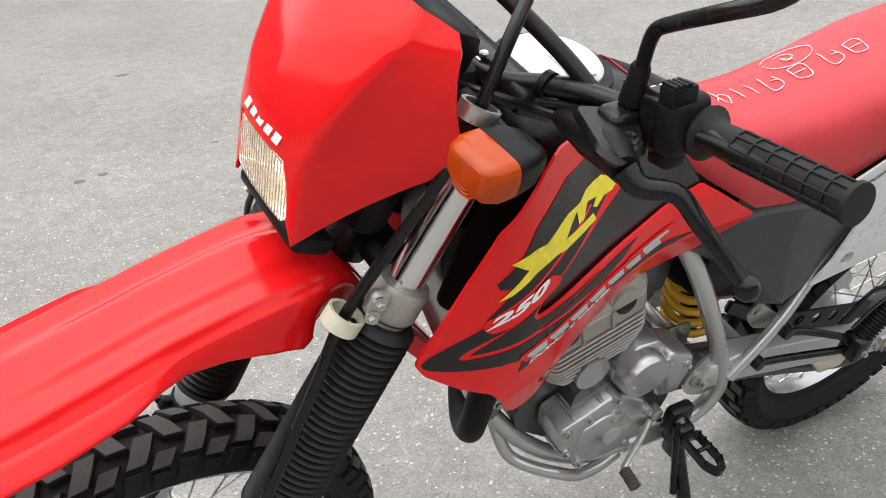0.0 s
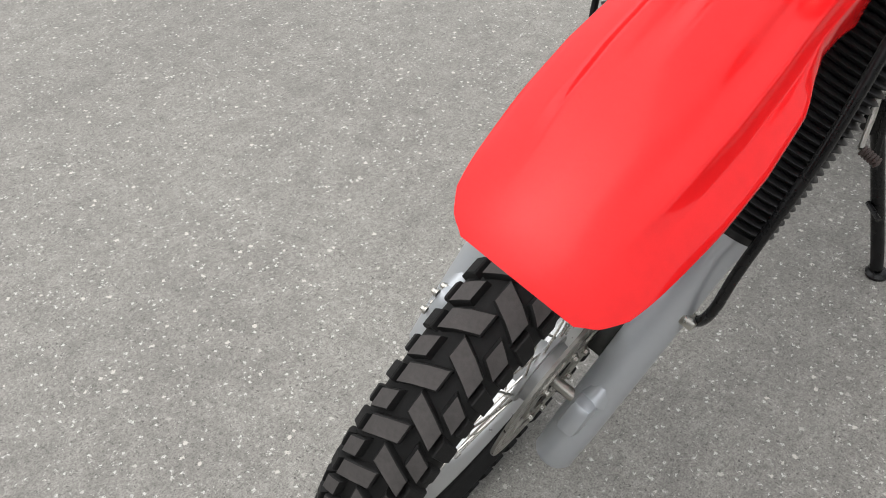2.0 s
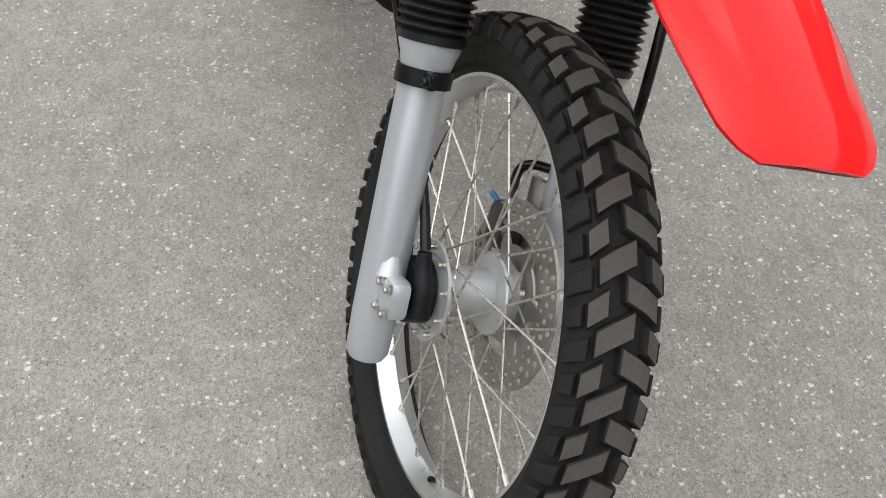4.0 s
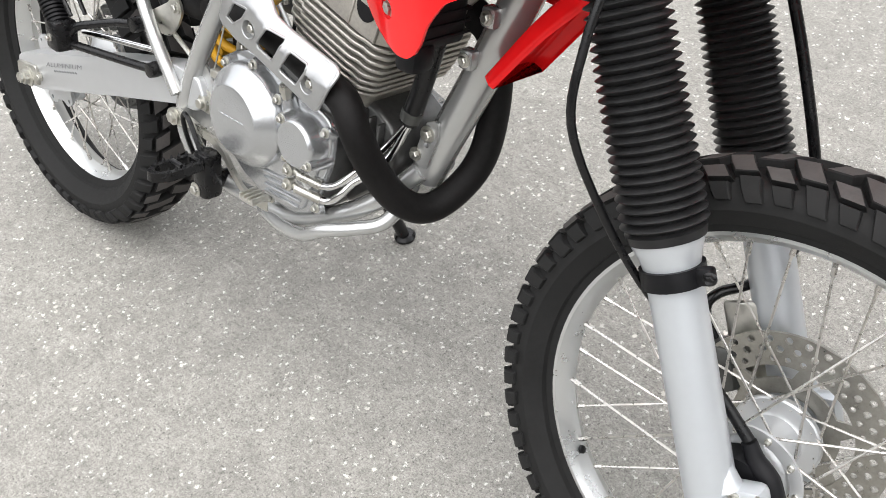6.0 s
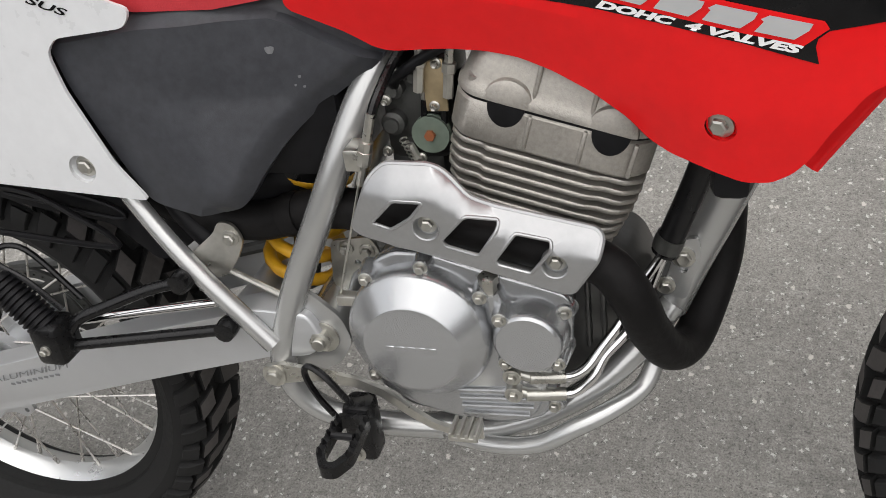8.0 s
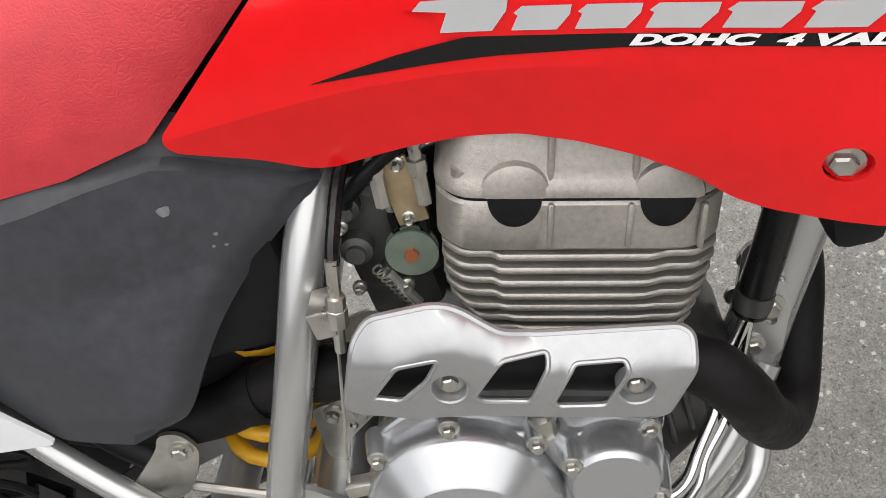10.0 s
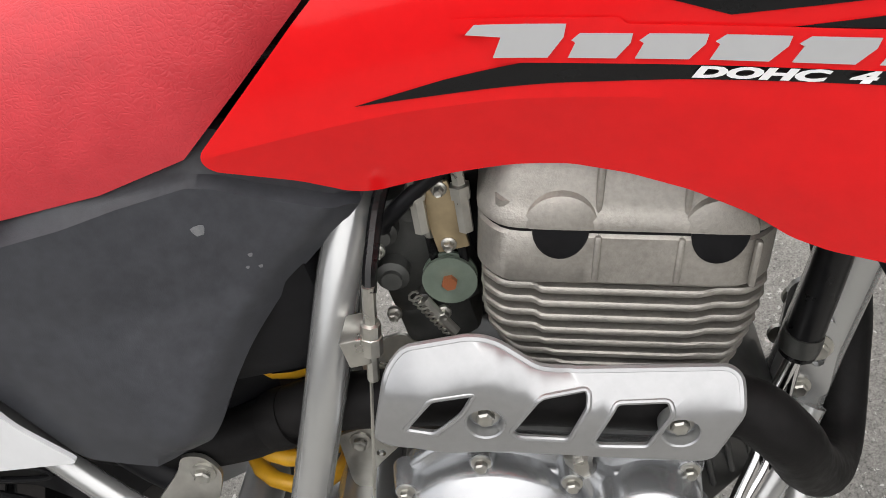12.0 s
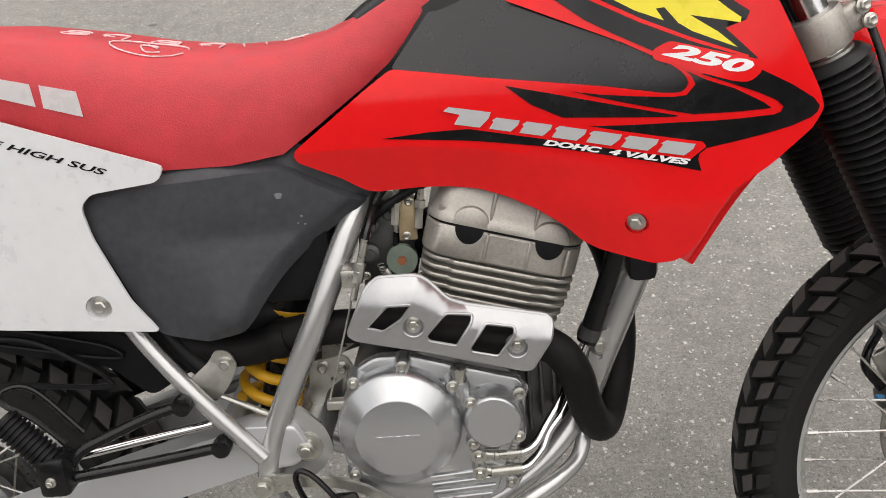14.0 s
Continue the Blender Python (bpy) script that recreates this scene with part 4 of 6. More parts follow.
            pl = loops_bm([[(x + a * q, s * yy, 0.0345 + (b - 0.0345) * q) for a, b in half] for yy, q in ((0.092, 1.0), (0.0995, 1.0), (0.1005, 0.94))])
            part("cam_plug", pl, BLACK, head, "black rubber half-moon plug")
        for x in (-0.030, 0.020, 0.066):
            part("web", box((0.0045, 0.006, 0.034), (x, s * 0.0975, 0.013), 0.002), CAST, head)
        for x in (-0.031, 0.021):
            part("web", box((0.0045, 0.008, 0.040), (x, s * 0.0925, 0.061), 0.002, m=None), CAST, cap)
        for x in (-0.086, 0.004):
            part("cover_bolt_boss", lathe([(0.008, 0), (0.007, 0.012), (0, 0.013)], 14), CAST, cap, m=frame_to((x, s * 0.084, 0.040), (0, s * 0.25, 1)))
    part("exhaust_flange", lathe([(0.028, 0), (0.028, 0.012), (0.022, 0.014)], 20), CAST, eng, m=frame_to((0.895, 0.03, 0.70), (1, 0, -0.2)))
    # ---- carburettor ----
    carb = part("carburettor", box((0.07, 0.09, 0.10), (0.66, 0, 0.705), 0.012), DARKMETAL, eng, "grimy alloy carburettor")
    part("float_bowl", box((0.06, 0.075, 0.045), (0.655, -0.005, 0.645), 0.012), DARKMETAL, carb)
    wheel = part("throttle_wheel", lathe([(0.019, 0), (0.019, 0.003), (0.016, 0.0035), (0.016, 0.006), (0.019, 0.0065), (0.019, 0.009), (0.008, 0.0095), (0.008, 0.016), (0, 0.016)], 28, axis="y"), surface("aged_green_brass", (0.22, 0.27, 0.22), 0.45, metal=0.5, vary=0.2), carb, m=Matrix.Translation((0.679, -0.062, 0.691)))
    part("wheel_nut", lathe([(0.0055, 0), (0.0055, 0.004)], 6), surface("rusted_nut", (0.35, 0.12, 0.05), 0.6, metal=0.4), wheel, m=frame_to((0, 0, 0), (0, -1, 0)))
    for x, z, r in ((0.645, 0.735, 0.010), (0.668, 0.748, 0.008), (0.640, 0.70, 0.012), (0.655, 0.675, 0.006), (0.69, 0.735, 0.007)):
        part("carb_fitting", lathe([(r, -0.03), (r, -0.056), (r * 0.6, -0.058), (r * 0.6, -0.062), (0, -0.062)], 14, axis="y"), DARKMETAL, carb, m=Matrix.Translation((x, 0, z)))
    part("spring_rod", tube([(0.658, -0.065, 0.682), (0.672, -0.068, 0.652)], 0.0042, 8, 1), STEEL, carb)
    for k in range(2):
        part("throttle_cable", tube([(0.672 + 0.02 * k, -0.055, 0.70), (0.677 + 0.02 * k, -0.052, 0.74), (0.69 + 0.02 * k, -0.05, 0.78), (0.74, -0.04, 0.83)], 0.0035, 8), SATIN, carb)
        part("cable_end", lathe([(0.005, 0), (0.005, 0.02), (0.0035, 0.022), (0.0035, 0.03)], 8), STEEL, carb, m=frame_to((0.676 + 0.02 * k, -0.053, 0.725), (0.1, 0, 1)))
    TAN = surface("stained_zinc", (0.42, 0.33, 0.20), 0.5, metal=0.6, vary=0.25, bump=0)
    part("cable_plate", box((0.022, 0.004, 0.052), (0.690, -0.062, 0.742), 0.0015), TAN, carb, "stained zinc cable plate")
    for x, z in ((0.688, 0.722), (0.694, 0.764), (0.640, 0.728), (0.652, 0.755), (0.634, 0.675), (0.668, 0.668), (0.702, 0.672)):
        bolt(carb, (x, -0.064, z), (0, -1, 0), 0.0038)
    for x, z in ((0.678, 0.756), (0.706, 0.750)):
        part("cable_adjuster", lathe([(0.0052, -0.018), (0.0052, 0.006), (0.0070, 0.007), (0.0070, 0.016), (0.0045, 0.017), (0.0045, 0.03)], 6), STEEL, carb, m=frame_to((x, -0.068, z), (0.15, 0, 1)))
    part("breather_hose", tube([(0.645, -0.05, 0.735), (0.655, -0.068, 0.752), (0.69, -0.07, 0.775), (0.73, -0.06, 0.79)], 0.0055, 10), BLACK, carb)
    part("drain_hose", tube([(0.65, -0.03, 0.63), (0.655, -0.04, 0.60), (0.64, -0.05, 0.57)], 0.004, 8), BLACK, carb)
    coil = [V((0.652, -0.067, 0.690)).lerp(V((0.668, -0.067, 0.652)), k / 64) + V((0.004 * math.cos(k * 0.9), 0.004 * math.sin(k * 0.9), 0)) for k in range(65)]
    part("throttle_spring", tube(coil, 0.0009, 5, 1), STEEL, carb)
    part("intake_rubber", tube([(0.69, 0, 0.70), (0.735, 0, 0.715)], 0.03, 16, 1), BLACK, carb)
    # ---- left side ----
    COVER_L = [(0.842, 0.513), (0.79, 0.531), (0.742, 0.551), (0.712, 0.530), (0.680, 0.505), (0.655, 0.455), (0.668, 0.405), (0.72, 0.388), (0.78, 0.396), (0.812, 0.428), (0.838, 0.47)]
    lc = part("left_cover", side_prism(rounded(COVER_L, 0.008, 3), 0.060, 0.120, 0.005), ENGINE, eng, "boxy silver generator cover")
    part("raised_face", side_prism(rounded([(0.800, 0.497), (0.752, 0.512), (0.715, 0.492), (0.690, 0.455), (0.700, 0.415), (0.74, 0.402), (0.785, 0.425), (0.806, 0.46)], 0.012, 3), 0.115, 0.1245, 0.004), ENGINE, lc)
    # flat-bottomed notches along the top edge, with ribs between
    for x, z in ((0.815, 0.522), (0.768, 0.540)):
        part("top_rib", box((0.007, 0.052, 0.007), (x, 0.088, z), 0.002), ENGINE, lc)
    part("raised_mark", lathe([(0.018, 0.1245), (0.018, 0.1258), (0.0145, 0.1262), (0.0, 0.1262)], 30, axis="y"), ALLOY, lc, m=Matrix.Translation((0.735, 0, 0.452)))
    part("sight_plug", lathe([(0.012, 0.118), (0.012, 0.127), (0.009, 0.128), (0.0, 0.128)], 20, axis="y"), STEEL, lc, m=Matrix.Translation((0.735, 0, 0.497)))
    bm, m = drum(0.706, 0.581, 0.050, 0.132, [(0.0430, 0), (0.0425, 0.80), (0.0405, 0.93), (0.0375, 1.0)], 40)
    part("starter_cover", bm, ENGINE, eng, "round silver starter cover", m)
    part("starter_block", side_prism(rounded([(0.745, 0.560), (0.752, 0.585), (0.715, 0.628), (0.668, 0.622), (0.650, 0.585), (0.665, 0.550)], 0.010, 3), 0.045, 0.106, 0.006), ENGINE, eng)
    part("sprocket_cover", side_prism(rounded([(0.600, 0.575), (0.655, 0.603), (0.684, 0.556), (0.655, 0.500), (0.612, 0.490), (0.598, 0.53)], 0.010, 3), 0.060, 0.121, 0.006), ENGINE, eng)
    for x, z, y in ((0.829, 0.503, 0.122), (0.792, 0.518, 0.121), (0.745, 0.541, 0.122), (0.7315, 0.572, 0.126), (0.6576, 0.587, 0.122), (0.612, 0.560, 0.122), (0.822, 0.452, 0.122), (0.786, 0.403, 0.121), (0.690, 0.400, 0.121), (0.664, 0.470, 0.121)):
        part("bolt_boss", lathe([(0.0115, 0.080), (0.0095, y - 0.006), (0.0082, y), (0.0, y)], 14, axis="y"), ENGINE, eng, m=Matrix.Translation((x, 0, z)))
        bolt(eng, (x, y, z), (0, 1, 0), 0.0052)
    part("starter_motor", tube([(0.79, 0.03, 0.60), (0.79, 0.10, 0.60)], 0.03, 16, 1), ENGINE, eng)
    return eng


engine()


# ---- exhaust ----
def exhaust():
    ex = part("exhaust", tube([(0.900, 0.045, 0.695), (0.932, 0.055, 0.668), (0.951, 0.056, 0.605), (0.954, 0.048, 0.52), (0.942, 0.025, 0.466), (0.923, -0.019, 0.434), (0.904, -0.062, 0.452), (0.887, -0.10, 0.505), (0.875, -0.122, 0.555), (0.850, -0.122, 0.590), (0.80, -0.112, 0.598), (0.72, -0.102, 0.612), (0.64, -0.094, 0.622), (0.55, -0.072, 0.612), (0.475, -0.066, 0.592), (0.40, -0.066, 0.605), (0.30, -0.06, 0.66)], [0.021] * 13 + [0.0215, 0.022, 0.024, 0.026], 18, 5), PIPE, bike, "matt black exhaust pipe")
    # heat shield: a bent plate with four windows
    OUT = [(0.614, 0.628), (0.640, 0.682), (0.655, 0.694), (0.700, 0.694), (0.712, 0.686), (0.733, 0.664), (0.752, 0.655), (0.845, 0.634), (0.851, 0.628), (0.848, 0.612), (0.824, 0.574), (0.816, 0.573), (0.70, 0.606), (0.622, 0.622)]
    def bend(x, z):
        line = np.interp(x, [0.61, 0.70, 0.75, 0.85], [0.668, 0.672, 0.636, 0.612])
        d = z - line
        return 0.150 - (max(0, d) * 0.75) - max(0, -d - 0.012) * 0.12 - max(0, 0.66 - x) * 0.25
    wins = []
    for poly in ([(0.640, 0.639), (0.664, 0.664), (0.690, 0.663), (0.678, 0.648), (0.658, 0.635)], [(0.708, 0.625), (0.730, 0.649), (0.757, 0.643), (0.756, 0.637), (0.739, 0.612), (0.711, 0.619)], [(0.757, 0.607), (0.775, 0.632), (0.804, 0.626), (0.804, 0.619), (0.786, 0.595), (0.759, 0.602)]):
        c = V((sum(p[0] for p in poly) / len(poly), sum(p[1] for p in poly) / len(poly)))
        wins.append(rounded([tuple(c + (V(p) - c) * 1.14) for p in poly], 0.004, 3))
    spots = ((0.692, 0.638), (0.809, 0.603))
    sh = part("heat_shield", flip(shell(rounded(OUT, 0.007, 3), bend, 0.005, wins + [circle(x, z, 0.0125, 16) for x, z in spots], 0.011)), SHIELD, ex, "silver heat shield with cut-out windows", angle=50)
    for ring in wins:
        part("window_lip", tube([(x, -bend(x, z) + 0.0012, z) for x, z in ring + ring[:1]], 0.0020, 8, 1), SHIELD, sh)
    edge = rounded(OUT, 0.007, 3)
    part("rolled_edge", tube([(x, -bend(x, z) + 0.0030, z) for x, z in edge + edge[:1]], 0.0031, 8, 1), SHIELD, sh)
    for x, z in spots:
        part("washer_cup", lathe([(0.0136, -0.1470), (0.0130, -0.1488), (0.0118, -0.1480), (0.0110, -0.1395), (0.0002, -0.1395), (0.0002, -0.1375), (0.0136, -0.1375)], 20, axis="y", closed=True), SHIELD, sh, m=Matrix.Translation((x, 0, z)))
        bolt(sh, (x, -0.1395, z), (0, -1, 0), 0.0066)
    part("pipe_clamp", lathe([(0.0235, -0.010), (0.0245, 0), (0.0235, 0.010)], 20), PIPE, ex, m=frame_to((0.52, -0.069, 0.603), (-1, 0.1, -0.25)))


exhaust()


# ---- rear ----
def rear():
    def arm(s):
        side = [(-0.045, 0.352), (-0.02, 0.366), (0.10, 0.400), (0.30, 0.462), (0.47, 0.508), (0.53, 0.505), (0.545, 0.475), (0.53, 0.452), (0.48, 0.446), (0.30, 0.392), (0.10, 0.330), (0.03, 0.309), (-0.03, 0.300), (-0.05, 0.315)]
        return side_prism(rounded(side, 0.008, 3), s * 0.078, s * 0.115, 0.004)
    sw = part("swingarm", arm(-1), ALLOY, bike, "box-section aluminium swingarm")
    part("arm", arm(1), ALLOY, sw)
    part("pivot_tube", tube([(0.541, -0.1, 0.476), (0.541, 0.1, 0.476)], 0.028, 16, 1), FRAME, sw)
    part("brace", tube([(0.43, -0.09, 0.47), (0.43, 0.09, 0.47)], 0.02, 12, 1), ALLOY, sw)
    for s in (-1, 1):
        part("axle_plate", side_prism(rounded([(-0.04, 0.305), (-0.04, 0.345), (0.03, 0.355), (0.035, 0.318)], 0.006, 3), s * 0.114, s * 0.121, 0.002), STEEL, sw)
        part("axle_nut", lathe([(0.021, 0), (0.021, 0.003), (0.0145, 0.004), (0.0145, 0.013), (0.010, 0.014), (0.010, 0.02), (0, 0.02)], 6), STEEL, sw, m=frame_to((0.0, s * 0.120, 0.326), (0, s, 0)))
        bolt(sw, (0.037, s * 0.116, 0.336), (0, s, 0), 0.006)
        # passenger peg on its two-armed bracket
        ld = part("peg_bracket", tube([(0.404, s * 0.134, 0.553), (0.365, s * 0.142, 0.545), (0.315, s * 0.156, 0.529), (0.285, s * 0.165, 0.518), (0.268, s * 0.172, 0.500)], 0.0068, 10), SATIN, bike, "black passenger footrest with ribbed rubber")
        part("lower_arm", tube([(0.442, s * 0.133, 0.493), (0.39, s * 0.142, 0.489), (0.33, s * 0.156, 0.487), (0.272, s * 0.172, 0.487)], 0.0068, 10), SATIN, ld)
        part("knuckle", box((0.036, 0.04, 0.05), (0.258, s * 0.178, 0.500), 0.007), SATIN, ld)
        bolt(ld, (0.258, s * 0.199, 0.498), (0, s, 0), 0.0045)
        prof = [(0.0, 0)]
        for k in range(11):
            prof += [(0.0155, 0.0065 * k), (0.0185, 0.0065 * k + 0.0015), (0.0185, 0.0065 * k + 0.0045), (0.0155, 0.0065 * k + 0.005)]
        part("footrest_rubber", lathe(prof + [(0.014, 0.074), (0, 0.075)], 18), BLACK, ld, m=frame_to((0.252, s * 0.178, 0.515), (-0.62, -s * 0.05, 0.72)))
        part("knob_end", lathe([(0.0115, -0.01), (0.0125, 0), (0.0115, 0.01), (0, 0.012)], 14), SATIN, ld, m=frame_to((0.442, s * 0.131, 0.493), (0, s, 0)))
        part("knob_end", lathe([(0.0115, -0.01), (0.0125, 0), (0.0115, 0.01), (0, 0.012)], 14), SATIN, ld, m=frame_to((0.404, s * 0.132, 0.553), (0, s, 0)))
        part("guard_loop", tube([(0.268, s * 0.165, 0.53), (0.235, s * 0.165, 0.565), (0.205, s * 0.165, 0.585), (0.205, s * 0.16, 0.60), (0.235, s * 0.15, 0.595), (0.285, s * 0.15, 0.535)], 0.0035, 8), SATIN, ld)
    part("brake_rod", tube([(0.258, -0.140, 0.496), (0.345, -0.128, 0.507), (0.430, -0.117, 0.517)], 0.0055, 10, 1), CHROME, bike, "bright steel torque rod")
    shock = part("shock_absorber", tube([(0.475, 0, 0.47), (0.55, 0, 0.75)], 0.017, 14, 1), SATIN, bike, "rear shock absorber with a yellow spring")
    pts = []
    a, b = V((0.477, -0.005, 0.485)), V((0.5195, -0.002, 0.638))
    d = (b - a).normalized()
    u = d.cross(V((0, 1, 0))).normalized()
    for k in range(5 * 16 + 1):
        g = k / 16 * math.tau
        pts.append(a + (b - a) * k / 80 + (u * math.cos(g) + V((0, 1, 0)) * math.sin(g)) * 0.041)
    part("spring", tube(pts, 0.0075, 10, 1), SPRING, shock, "yellow coil spring")
    part("spring_cup", tube([(0.5185, 0, 0.632), (0.532, 0, 0.685)], 0.050, 24, 1), SATIN, shock)
    part("reservoir_hose", tube([(0.375, -0.075, 0.632), (0.40, -0.082, 0.60), (0.425, -0.085, 0.572)], 0.013, 12), BLACK, bike, "black ribbed breather hose")
    part("return_spring", tube([(0.43, -0.09, 0.545), (0.50, -0.088, 0.507)], 0.004, 8, 1), STEEL, bike)
    # chain and its guards on the left
    part("chain", tube([(0.60, 0.075, 0.535), (0.30, 0.075, 0.45), (0.02, 0.072, 0.425), (-0.06, 0.072, 0.40), (-0.098, 0.072, 0.325), (-0.06, 0.072, 0.25), (0.02, 0.072, 0.228), (0.30, 0.075, 0.34), (0.60, 0.075, 0.445)], 0.0085, 8), DARKMETAL, bike, "dark drive chain")
    part("chain_guide", side_prism(rounded([(0.06, 0.255), (0.05, 0.29), (0.12, 0.32), (0.16, 0.30), (0.13, 0.262)], 0.008, 3), 0.062, 0.088, 0.004), CREAM, bike, "cream plastic chain guide")
    gd = shell(rounded([(0.10, 0.47), (0.36, 0.545), (0.40, 0.515), (0.14, 0.425)], 0.01, 3), lambda x, z: 0.10, 0.004, [circle(0.17 + 0.05 * k, 0.468 + 0.0145 * k, 0.013, 12) for k in range(4)])
    part("chain_guard", gd, BLACK, bike, "black perforated chain guard")
    # rack of thin rods under the tail
    part("lock_loop", tube([(0.05, -0.10, 0.64), (0.20, -0.098, 0.64), (0.275, -0.095, 0.60), (0.30, -0.09, 0.575), (0.285, -0.09, 0.565), (0.12, -0.095, 0.585), (0.0, -0.1, 0.60)], 0.0038, 8), BLACK, bike, "black bent rod below the tail")
    # flanks of the inner fender above the tyre
    for s in (-1, 1):
        fl = shell(rounded([(-0.15, 0.74), (0.0, 0.72), (0.18, 0.665), (0.36, 0.66), (0.40, 0.60), (0.40, 0.572), (0.35, 0.545), (0.30, 0.585), (0.17, 0.618), (0.02, 0.64), (-0.15, 0.69)], 0.012, 3), lambda x, z: 0.080 + 0.004 * math.sin(x * 40), 0.005, (), 0.03)
        part("fender_flank", flip(fl) if s < 0 else fl, BLACK, bike, "black plastic inner fender flank")
        part("flank_rib", tube([(0.0, s * 0.084, 0.70), (0.17, s * 0.084, 0.652), (0.30, s * 0.085, 0.618), (0.31, s * 0.085, 0.60), (0.17, s * 0.084, 0.628)], 0.0026, 8), BLACK, bike)
    # stand
    st = part("side_stand", tube([(0.585, 0.125, 0.40), (0.588, 0.158, 0.345), (0.590, 0.285, 0.15), (0.591, 0.311, 0.106)], 0.0125, 12), SATIN, bike, "black side stand, folded out")
    rot = Matrix.Rotation(radians(LEAN), 4, "X")
    part("stand_foot", lathe([(0.0, -0.006), (0.021, -0.006), (0.022, 0), (0.017, 0.006), (0.0, 0.007)], 18), SATIN, st, m=Matrix.Translation((0.592, 0.317, 0.1005)) @ rot)
    part("stand_pivot", box((0.05, 0.025, 0.06), (0.578, 0.118, 0.405), 0.008), SATIN, st)
    bolt(st, (0.585, 0.132, 0.412), (0, 1, 0), 0.0075)
    part("stand_spring", tube([(0.60, 0.14, 0.415), (0.612, 0.19, 0.30)], 0.006, 8, 1), SATIN, st)
    part("stand_tab", tube([(0.600, 0.22, 0.225), (0.625, 0.255, 0.225)], 0.005, 8, 1), SATIN, st)


rear()


def rider_pegs():
    for s in (-1, 1):
        pg = part("footrest", box((0.034, 0.034, 0.076), (0.584, s * 0.139, 0.378), 0.008), SATIN, bike, "black serrated rider footrest")
        bolt(pg, (0.577, s * 0.156, 0.353), (0, s, 0), 0.0082)
        part("hinge_pin", lathe([(0, 0), (0.0068, 0), (0.0068, 0.002), (0.0055, 0.0035), (0, 0.0035)], 16), STEEL, pg, m=frame_to((0.589, s * 0.156, 0.402), (0, s, 0)))
        part("mount", tube([(0.57, s * 0.09, 0.352), (0.582, s * 0.14, 0.36)], 0.014, 12, 1), SATIN, pg)
        rim = rounded([(-0.018, 0.0), (0.018, 0.0), (0.02, 0.06), (0.008, 0.082), (-0.008, 0.082), (-0.02, 0.06)], 0.006, 3)
        hole = rounded([(-0.011, 0.008), (0.011, 0.008), (0.012, 0.056), (0.004, 0.072), (-0.004, 0.072), (-0.012, 0.056)], 0.004, 3)
        pl = shell(rim, lambda a, b: 0.008, 0.014, [hole])
        mm = Matrix.Translation((0.584, s * 0.156, 0.402)) @ Matrix(((1, 0, 0, 0), (0, 0, s, 0), (0, 1, 0, 0), (0, 0, 0, 1)))
        tread = part("footrest_tread", pl, SATIN, pg, m=mm)
        for k in range(5):
            for x in (-0.016, 0.016):
                part("tooth", lathe([(0.004, 0), (0.0015, 0.007)], 4), SATIN, pg, m=mm @ frame_to((x, 0.007, 0.008 + 0.013 * k), (0, 1, 0)))
        part("bar", tube([(0.584 - 0.012, s * 0.191, 0.410), (0.584 + 0.012, s * 0.191, 0.410)], 0.004, 8, 1), SATIN, pg)
    # brake pedal with its loop and linkage plate, on the right
    ARM = [(0.470, 0.418), (0.470, 0.440), (0.492, 0.446), (0.535, 0.441), (0.580, 0.434), (0.613, 0.423), (0.642, 0.406), (0.668, 0.394), (0.702, 0.392), (0.702, 0.384), (0.664, 0.385), (0.636, 0.396), (0.608, 0.412), (0.578, 0.422), (0.530, 0.427), (0.495, 0.420)]
    pd = part("brake_pedal", shell(rounded(ARM, 0.005, 3), lambda x, z: 0.128 + 0.20 * max(0, x - 0.60), 0.006, (), 0.02), STEEL, bike, "zinc-plated brake pedal arm")
    bmesh_flip(pd)
    bolt(pd, (0.483, -0.129, 0.430), (0, -1, 0), 0.010)
    part("loop", tube([(0.548, -0.134, 0.386), (0.535, -0.138, 0.415), (0.528, -0.141, 0.446), (0.535, -0.142, 0.458), (0.552, -0.145, 0.450), (0.575, -0.147, 0.420), (0.592, -0.146, 0.390)], 0.0038, 8), SATIN, pd)
    part("pedal_tip", box((0.032, 0.030, 0.006), (0.703, -0.146, 0.392), 0.002), STEEL, pd)
    part("tip_fold", box((0.030, 0.004, 0.022), (0.703, -0.133, 0.382), 0.0015), STEEL, pd)
    for k in range(4):
        part("tooth", box((0.004, 0.030, 0.006), (0.690 + 0.0088 * k, -0.146, 0.397), 0.001), STEEL, pd)
    # gear lever on the left
    gl = part("gear_lever", tube([(0.645, 0.118, 0.455), (0.675, 0.135, 0.425), (0.708, 0.150, 0.396), (0.717, 0.156, 0.390)], [0.006, 0.006, 0.005, 0.007], 8), STEEL, bike, "steel gear lever with a ribbed rubber tip")
    prof = [(0, 0)]
    for k in range(6):
        prof += [(0.0085, 0.006 * k), (0.0102, 0.006 * k + 0.0015), (0.0102, 0.006 * k + 0.0045), (0.0085, 0.006 * k + 0.005)]
    part("rubber_tip", lathe(prof + [(0, 0.038)], 14), surface("aged_rubber", (0.07, 0.05, 0.045), 0.7), gl, m=frame_to((0.717, 0.156, 0.390), (0.05, 1, -0.12)))
    part("lever_boss", lathe([(0.013, -0.008), (0.013, 0.01), (0.008, 0.012)], 14), STEEL, gl, m=frame_to((0.645, 0.118, 0.455), (0, 1, 0)))


def bmesh_flip(ob):
    """Mirrors a finished mesh to the other side."""
    bm = bmesh.new()
    bm.from_mesh(ob.data)
    flip(bm)
    bm.to_mesh(ob.data)
    bm.free()


rider_pegs()


